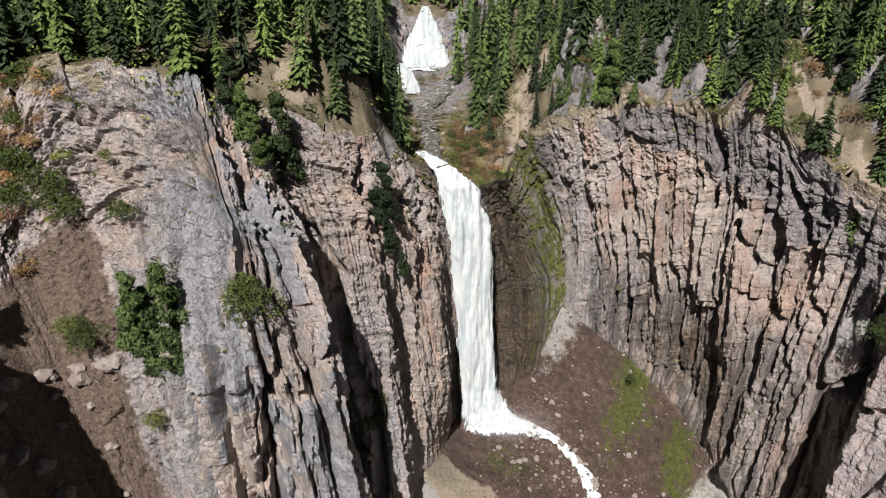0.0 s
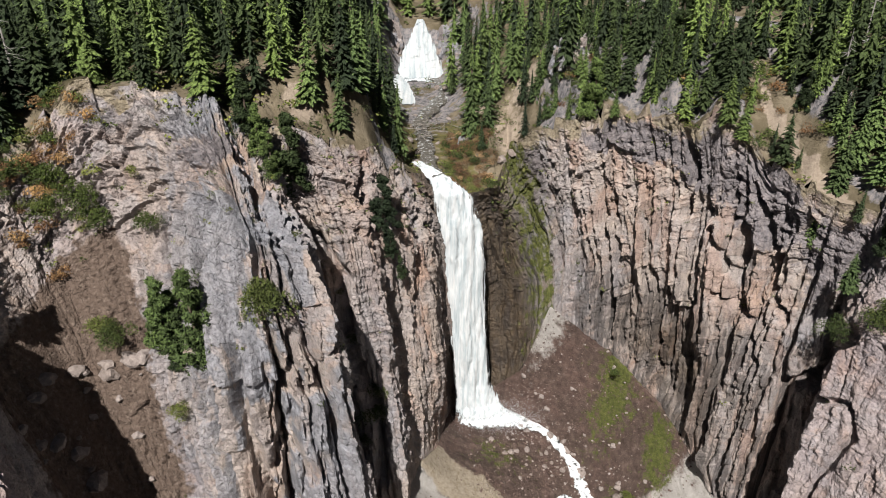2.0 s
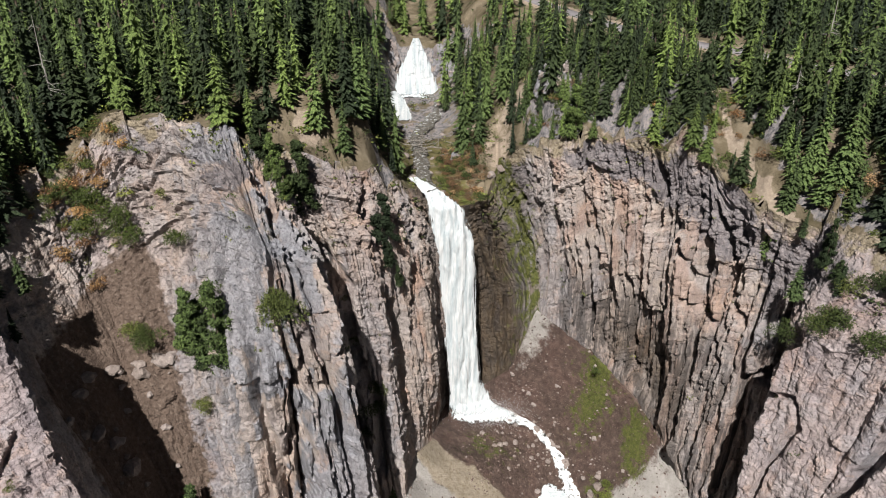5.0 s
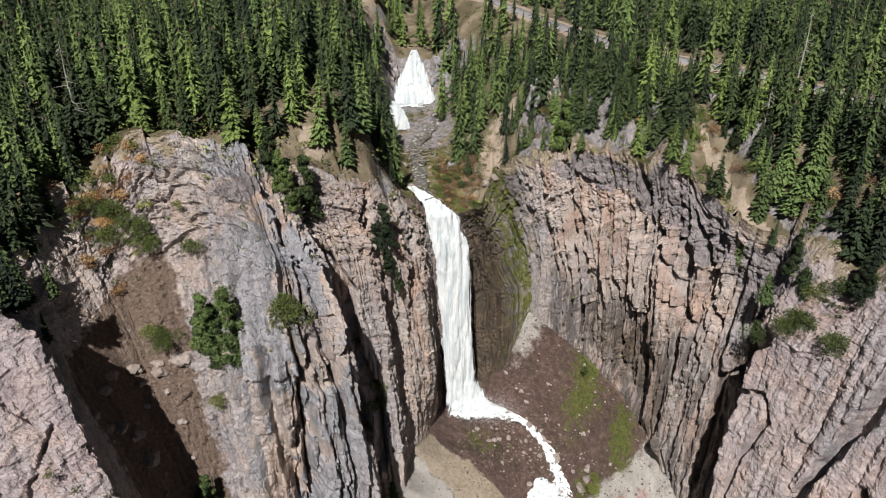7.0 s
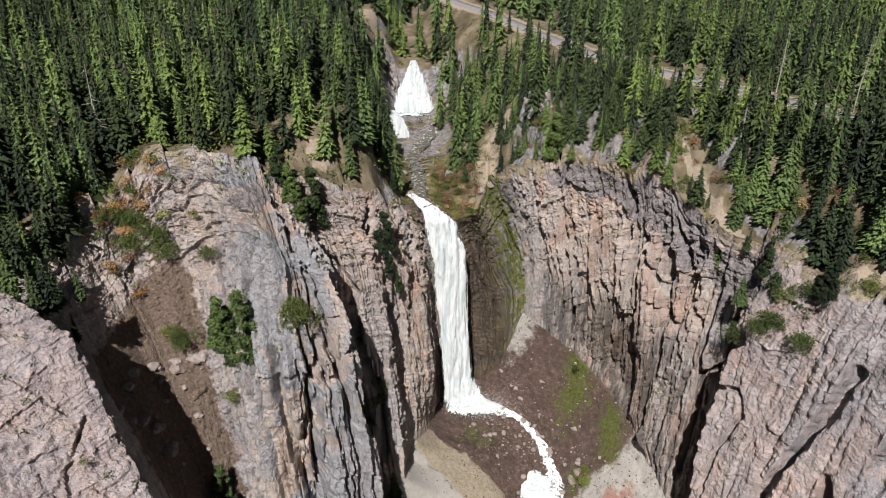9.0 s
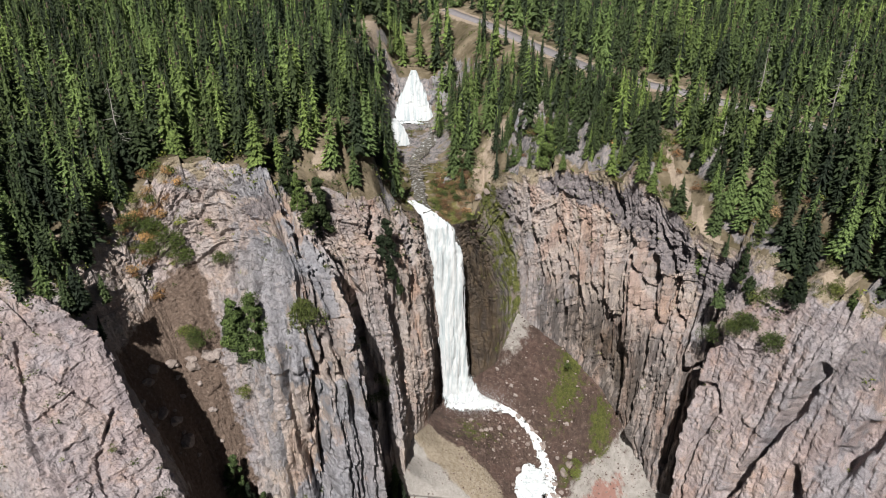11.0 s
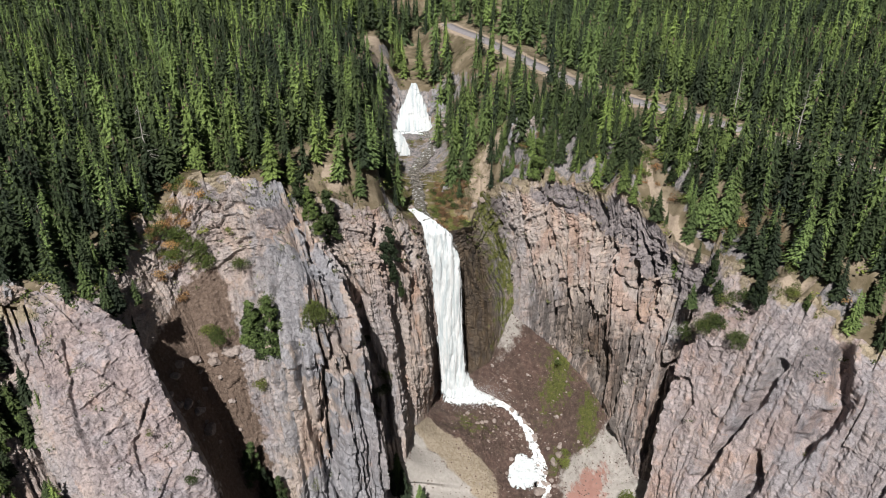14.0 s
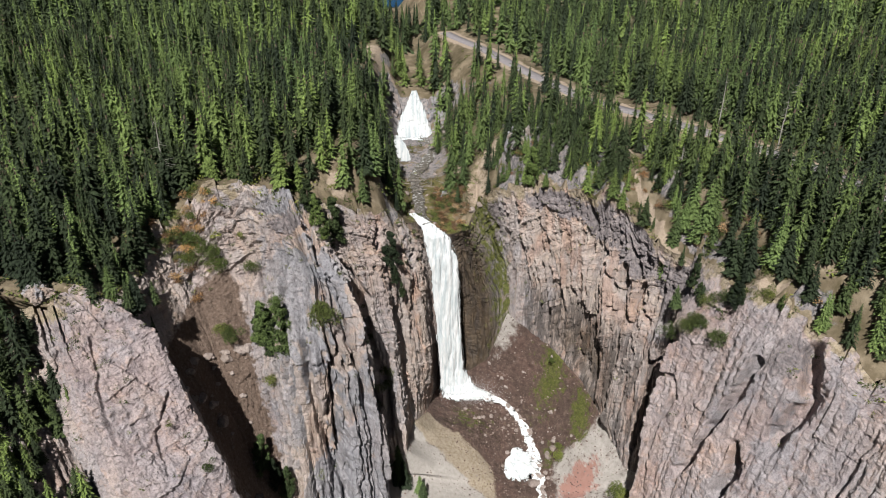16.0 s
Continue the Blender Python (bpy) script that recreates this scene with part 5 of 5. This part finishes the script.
tagged(new("plunge_pool", foam_patch("plunge_pool", 15.5, 156.0, -3.4, 10.5, 4.6, 7, 0.5, 2.2)), "churning white plunge pool under the waterfall", "pool", kind="structure")
tagged(new("upper_pool", foam_patch("upper_pool", -5, 252.2, 72.3, 11, 3.2, 21, 0.8, 0.8)), "foaming pool at the foot of the upper falls", "pool", kind="structure")
tagged(new("creek_pool", foam_patch("creek_pool", 32.0, 127, -13.0, 9.0, 9.5, 12, 1.1)), "white foaming pool beside the creek", "pool", kind="structure")
cascade = [(-15.5, 247, 75.6, 1.6, 0.2, -1), (-13.5, 242, 74.8, 2.6, 0.2, -1), (-12.5, 237, 73.4, 3.8, 0.2, -1), (-11, 231, 72.4, 3.4, 0.3, -1), (-9, 224, 71.8, 2.6, 0.3, -1)]
tagged(new("cascade", ribbon("cascade", cascade, UPPER_FALLS, 171, 0.2)), "small white cascade between the two waterfalls", "cascade", kind="structure")


def stream_material():
    k = Nodes("dark_stream_water", 0.15)
    n = k.noise(0.8, (1, 1, 1), 6, 0.7)
    k.put(k.b.inputs["Alpha"], frayed(k, (1, 1, 1), 0.6))
    white = k.math("MULTIPLY", k.step(n, 0.52, 0.66), 0.8)
    return k.done(k.mix(white, (0.085, 0.078, 0.068), (0.50, 0.52, 0.53)), k.bump(n, 0.3, 0.6))


STREAM = stream_material()
upper_stream = [(2, 252, 72.4, 6), (4, 244, 72.3, 4.2), (3, 234, 72.2, 3.4), (-1, 222, 71.8, 3.2), (-6, 208, 71.2, 2.8), (-4, 196, 70.9, 2.6), (-3, 182, 70.7, 2.6), (-2, 172, 70.6, 2.6), (-1, 164, 72.5, 2.2), (1, 160.5, 73.6, 2.6)]
tagged(new("upper_creek", stream("upper_creek", upper_stream, STREAM, 191, 0.6)), "dark shallow creek with white riffles above the falls", "creek", kind="structure")


# ---- spray at the foot of the falls ----
spray_k = Nodes("spray_droplets", 0.7)
SPRAY = spray_k.done((0.78, 0.80, 0.82))
gen = np.random.default_rng(15)
mid = np.stack([gen.normal(18.0, 5.5, 42000), gen.normal(152.6, 2.4, 42000), -3.4 + np.abs(gen.normal(0, 3.6, 42000))], 1)
mid[:, 0] += 0.5 * (mid[:, 2] + 2.6) * gen.random(42000)
corner = gen.normal(0, 1, (42000, 3, 3))
corner *= (gen.uniform(0.022, 0.055, 42000) / np.linalg.norm(corner, axis=2).mean(1))[:, None, None]
tagged(new("spray", tri_mesh("spray", (mid[:, None] + corner).reshape(-1, 3), np.arange(126000).reshape(-1, 3), [SPRAY])), "thin white spray drifting from the plunge pool", "spray", kind="stuff")


# ---- boulders ----
def boulder_mesh(seed):
    bm = bmesh.new()
    bmesh.ops.create_icosphere(bm, subdivisions=2, radius=1.0)
    off = Vector((seed * 3.1, seed * 1.7, 0))
    for v in bm.verts:
        k = 1 + 0.55 * noise.noise(v.co * 1.1 + off) + 0.2 * noise.noise(v.co * 2.7 + off)
        v.co = Vector((v.co.x * k, v.co.y * k, v.co.z * k * 0.75))
    me = bpy.data.meshes.new("boulder")
    bm.to_mesh(me)
    me.materials.append(STONE)
    return smooth_off(me)


stone_k = Nodes("creek_stone", 0.85)
sn = stone_k.noise(1.6, (1, 1, 1), 6, 0.7)
STONE = stone_k.done(stone_k.mix(stone_k.node("ShaderNodeObjectInfo").outputs["Random"], stone_k.ramp(sn, [(0.3, (0.10, 0.08, 0.07)), (0.7, (0.24, 0.20, 0.18))]),
                                 stone_k.ramp(sn, [(0.3, (0.17, 0.14, 0.13)), (0.7, (0.32, 0.28, 0.26))])), stone_k.bump(sn, 0.3, 0.8))
BOULDERS = [boulder_mesh(i + 1) for i in range(6)]
FLOOR_TREE = tree_of(FLOOR_PTS, 1)
r = random.Random(77)
count = 0
while count < 230:
    s = r.uniform(0, len(creek_line) - 7.01)
    i = int(s)
    x = creek_line[i][0] + (creek_line[i + 1][0] - creek_line[i][0]) * (s - i) + r.gauss(0, 7.5)
    y = creek_line[i][1] + (creek_line[i + 1][1] - creek_line[i][1]) * (s - i) + r.gauss(0, 6)
    z = drop(FLOOR_TREE, x, y, 60)
    count += 1
    if z is None:
        continue
    k = r.choice((0.16, 0.2, 0.28, 0.4, 0.7)) * r.uniform(0.8, 1.3)
    ob = new("boulder", BOULDERS[r.randrange(6)])
    ob.matrix_world = pose(x, y, z + 0.2 * k, r.uniform(-20, 20), r.uniform(-20, 20), r.uniform(0, 360)) @ Matrix.Diagonal((k * 1.2, k, k, 1))
    tagged(ob, "weathered grey-brown boulder lying on the creek bank", "boulder", "boulders along the creek")
for n in range(36):
    t = r.random()
    x, y = np.interp(t * 9, range(10), [p[0] for p in upper_stream]) + r.gauss(0, 4), np.interp(t * 9, range(10), [p[1] for p in upper_stream]) + r.gauss(0, 3)
    z = drop(PLATEAU_TREE, x, y)
    if z is None or y < 166:
        continue
    k = r.uniform(0.5, 1.3)
    ob = new("boulder", BOULDERS[n % 6])
    ob.matrix_world = pose(x, y, z + 0.2 * k, r.uniform(-20, 20), r.uniform(-20, 20), r.uniform(0, 360)) @ Matrix.Diagonal((k * 1.3, k, k, 1))
    tagged(ob, "dark wet boulder in the creek above the falls", "boulder", "boulders along the creek")
for n in range(46):
    s = r.uniform(0.8, 8.0)
    i = int(s)
    a, b = creek_line[i], creek_line[i + 1]
    x, y, z = (a[c] + (b[c] - a[c]) * (s - i) for c in range(3))
    k = r.uniform(0.35, 0.95)
    ob = new("boulder", BOULDERS[n % 6])
    ob.matrix_world = pose(x + r.gauss(0, 1.5), y + r.gauss(0, 1.2), z + 0.25, r.uniform(-20, 20), r.uniform(-20, 20), r.uniform(0, 360)) @ Matrix.Diagonal((k * 1.2, k, k * 0.9, 1))
    tagged(ob, "dark wet boulder splitting the white creek", "boulder", "boulders along the creek")
SOIL_TREE = tree_of(CLIFF[90:, (COLS > 7.6) & (COLS < 11.2)])
for n in range(70):
    x, y = r.uniform(-70, -40), r.uniform(60, 92)
    z = drop(SOIL_TREE, x, y, 160)
    if z is None:
        continue
    k = r.choice((0.35, 0.5, 0.7, 1.3)) * r.uniform(0.8, 1.3)
    ob = new("boulder", BOULDERS[n % 6])
    ob.matrix_world = pose(x, y, z + 0.1 * k, r.uniform(-20, 20), r.uniform(-20, 20), r.uniform(0, 360)) @ Matrix.Diagonal((k * 1.3, k, k, 1))
    tagged(ob, "fallen grey-brown rock on the steep earth gully", "boulder", "fallen rocks in the gully")
for n, (x, y, z, k) in enumerate(((49, 129, -8, 1.7), (51, 130, -7.5, 1.2), (46.5, 127, -10, 1.4), (39.8, 118, -15, 1.8), (44.5, 139, -9.5, 1.3), (20.5, 180.5, 72, 1.6), (17.5, 176, 71.5, 1.3))):
    ob = new("boulder", BOULDERS[n % 6])
    ob.matrix_world = pose(x, y, z, 5, 8, 40 * n) @ Matrix.Diagonal((k * 1.2, k, k, 1))
    tagged(ob, "large pale boulder at the water's edge", "boulder", "boulders along the creek")


# ---- dead wood ----
def limb(bm, a, b, r0, r1, sides=6):
    a, b = Vector(a), Vector(b)
    d = (b - a).normalized()
    u = d.orthogonal().normalized()
    w = d.cross(u)
    ring = []
    for p, rad in ((a, r0), (b, r1)):
        ring.append([bm.verts.new(p + (u * math.cos(6.283 * j / sides) + w * math.sin(6.283 * j / sides)) * rad) for j in range(sides)])
    for j in range(sides):
        k = (j + 1) % sides
        bm.faces.new((ring[0][j], ring[0][k], ring[1][k], ring[1][j]))
    bm.faces.new(ring[1])


def snag(x, y, z, h, seed):
    """A dead grey tree: trunk and bare branches."""
    r = random.Random(seed)
    root = tagged(new("dead_tree"), "bare silver-grey dead conifer standing in the forest", "dead tree", "dead trees in the forest")
    root.location = (x, y, z)
    bm = bmesh.new()
    limb(bm, (0, 0, -0.5), (r.uniform(-0.3, 0.3), 0, h * 0.55), 0.22, 0.15, 7)
    limb(bm, (0, 0, h * 0.54), (r.uniform(-0.4, 0.4), 0.1, h), 0.15, 0.03, 7)
    me = bpy.data.meshes.new("trunk")
    bm.to_mesh(me)
    me.materials.append(GREY_WOOD)
    part("trunk", me, root)
    for _ in range(16):
        bm = bmesh.new()
        zz, a = h * r.uniform(0.3, 0.95), r.uniform(0, 6.28)
        ln = (h - zz) * 0.22 + r.uniform(0.4, 1.0)
        limb(bm, (0, 0, zz), (math.cos(a) * ln, math.sin(a) * ln, zz - r.uniform(0.1, 0.8)), 0.08, 0.02, 5)
        me = bpy.data.meshes.new("branch")
        bm.to_mesh(me)
        me.materials.append(GREY_WOOD)
        part("branch", me, root)


for n, (x, y, h) in enumerate(((-76, 119, 22), (-88, 83, 13), (104, 168, 20), (118, 150, 18), (128, 165, 22), (112, 118, 14), (78, 128, 10))):
    z = drop(PLATEAU_TREE, x, y)
    if z is not None:
        snag(x, y, z, h, 500 + n)

JAM_WOOD = bark_material("driftwood", (0.10, 0.09, 0.08), (0.24, 0.22, 0.20))
jam = tagged(new("log_jam"), "tangle of bleached grey logs lying across the creek", "log jam")
jam.location = (-2, 203, 71.6)
r = random.Random(55)
for _ in range(70):
    bm = bmesh.new()
    x, y, a, ln = r.gauss(-1, 3.0), r.gauss(0, 7), r.gauss(1.0, 0.9), r.uniform(1.5, 5)
    z = r.uniform(0.2, 1.6)
    limb(bm, (x - math.cos(a) * ln / 2, y - math.sin(a) * ln / 2, z + r.uniform(-0.3, 0.5)), (x + math.cos(a) * ln / 2, y + math.sin(a) * ln / 2, z + r.uniform(-0.3, 0.8)), r.uniform(0.09, 0.2), 0.05, 6)
    me = bpy.data.meshes.new("log")
    bm.to_mesh(me)
    me.materials.append(JAM_WOOD)
    part("log", me, jam)

# ---- road ----
asphalt = Nodes("asphalt", 0.9)
an = asphalt.noise(0.7, (1, 1, 1), 6, 0.7)
ASPHALT = asphalt.done(asphalt.ramp(an, [(0.3, (0.14, 0.13, 0.14)), (0.7, (0.22, 0.21, 0.22))]), asphalt.bump(an, 0.05, 0.4))
rd = np.array(ROAD, dtype=float)
s = np.linspace(0, len(rd) - 1, 260)
rp = np.stack([np.interp(s, np.arange(len(rd)), rd[:, c]) for c in range(3)], 1)
for _ in range(6):
    rp[1:-1] = (rp[:-2] + rp[1:-1] * 2 + rp[2:]) / 4
dd = np.gradient(rp[:, :2], axis=0)
dd /= np.linalg.norm(dd, axis=1, keepdims=True)
side = np.stack([-dd[:, 1], dd[:, 0]], 1)
rows_ = []
for off, lift in ((-3.2, -0.5), (-3.1, 0.22), (0, 0.3), (3.1, 0.22), (3.2, -0.5)):
    rows_.append(np.stack([rp[:, 0] + side[:, 0] * off, rp[:, 1] + side[:, 1] * off, rp[:, 2] + lift], 1))
tagged(new("road", grid_mesh("road", np.array(rows_), ASPHALT)), "grey asphalt highway through the forest", "road", kind="structure")

# ---- scree on the talus cone and the creek banks ----
r = random.Random(88)
pts = FLOOR_PTS.reshape(-1, 3)
stones = []
while len(stones) < 5200:
    x, y, z = pts[r.randrange(len(pts))]
    if 88 < y < 168 and -14 < x < 70 and (x > 10 or r.random() < 0.25):
        stones.append((x + r.uniform(-0.6, 0.6), y + r.uniform(-0.6, 0.6), z, r.choice((0.10, 0.13, 0.16, 0.22, 0.34))))
unit = np.array([(1, 0, 0), (-1, 0, 0), (0, 1, 0), (0, -1, 0), (0, 0, 0.8), (0, 0, -0.8)], dtype=float)
octa = np.array([(0, 2, 4), (2, 1, 4), (1, 3, 4), (3, 0, 4), (2, 0, 5), (1, 2, 5), (3, 1, 5), (0, 3, 5)])
vs, ts, tint = [], [], []
for n, (x, y, z, k) in enumerate(stones):
    a = r.uniform(0, 6.28)
    c, s = math.cos(a), math.sin(a)
    v = unit * (k * r.uniform(0.7, 1.5), k * r.uniform(0.7, 1.3), k) + np.array([[r.uniform(-0.25, 0.25) * k for _ in range(3)] for _ in range(6)])
    vs.append(np.stack([v[:, 0] * c - v[:, 1] * s + x, v[:, 0] * s + v[:, 1] * c + y, v[:, 2] + z + 0.3 * k], 1))
    ts.append(octa + 6 * n)
scree_k = Nodes("scree_stone", 0.9)
rnd = scree_k.node("ShaderNodeNewGeometry").outputs["Random Per Island"]
SCREE = scree_k.done(scree_k.ramp(rnd, [(0.0, (0.055, 0.036, 0.03)), (0.7, (0.12, 0.082, 0.07)), (0.93, (0.17, 0.135, 0.122)), (1.0, (0.26, 0.23, 0.215))]))
tagged(new("scree", smooth_off(tri_mesh("scree", np.concatenate(vs), np.concatenate(ts), [SCREE]))), "loose brown and grey scree below the cliffs", "scree", kind="stuff")


# ---- rock outcrops among the trees on the east rim and beside the upper falls ----
def outcrop(x, y, size, tall, seed):
    z = drop(PLATEAU_TREE, x, y)
    if z is None:
        return
    bm = bmesh.new()
    bmesh.ops.create_icosphere(bm, subdivisions=4, radius=1.0)
    off = Vector((seed * 2.3, seed * 5.1, 1.0))
    for v in bm.verts:
        d = v.co.copy()
        k = 1 + 0.45 * noise.noise(d * 1.3 + off) + 0.22 * (noise.cell(Vector((d.x * 5 + off.x, d.y * 5, d.z * 2.4))) - 0.5) + 0.12 * noise.noise(d * 6 + off)
        v.co = Vector((d.x * size * k, d.y * size * k * 0.8, d.z * tall * k))
    me = bpy.data.meshes.new("rock_outcrop")
    bm.to_mesh(me)
    me.materials.append(ROCK)
    me.shade_flat()
    for key, val in (("slate", lambda c: 0.95), ("tone", lambda c: noise.cell(c * 0.5 + off) * 0.7 - 0.1), ("tone_fine", lambda c: noise.noise(c * 0.6 + off) * 0.4)):
        me.attributes.new(key, "FLOAT", "POINT").data.foreach_set("value", [val(v.co) for v in me.vertices])
    ob = new("rock_outcrop", me)
    ob.location = (x, y, z)
    tagged(ob, "weathered grey rock outcrop among conifers", "rock outcrop", "outcrops on the plateau")


for n, (x, y, size, tall) in enumerate(((-16, 262, 3.5, 7), (-21, 258, 4, 6), (4, 262, 4, 9), (7, 256, 3.5, 6), (8, 190, 2.2, 2), (-88, 64, 3, 2.5), (34, 182, 4, 5.5), (39, 178, 3.4, 4.5))):
    outcrop(x, y, size, tall, n + 1)
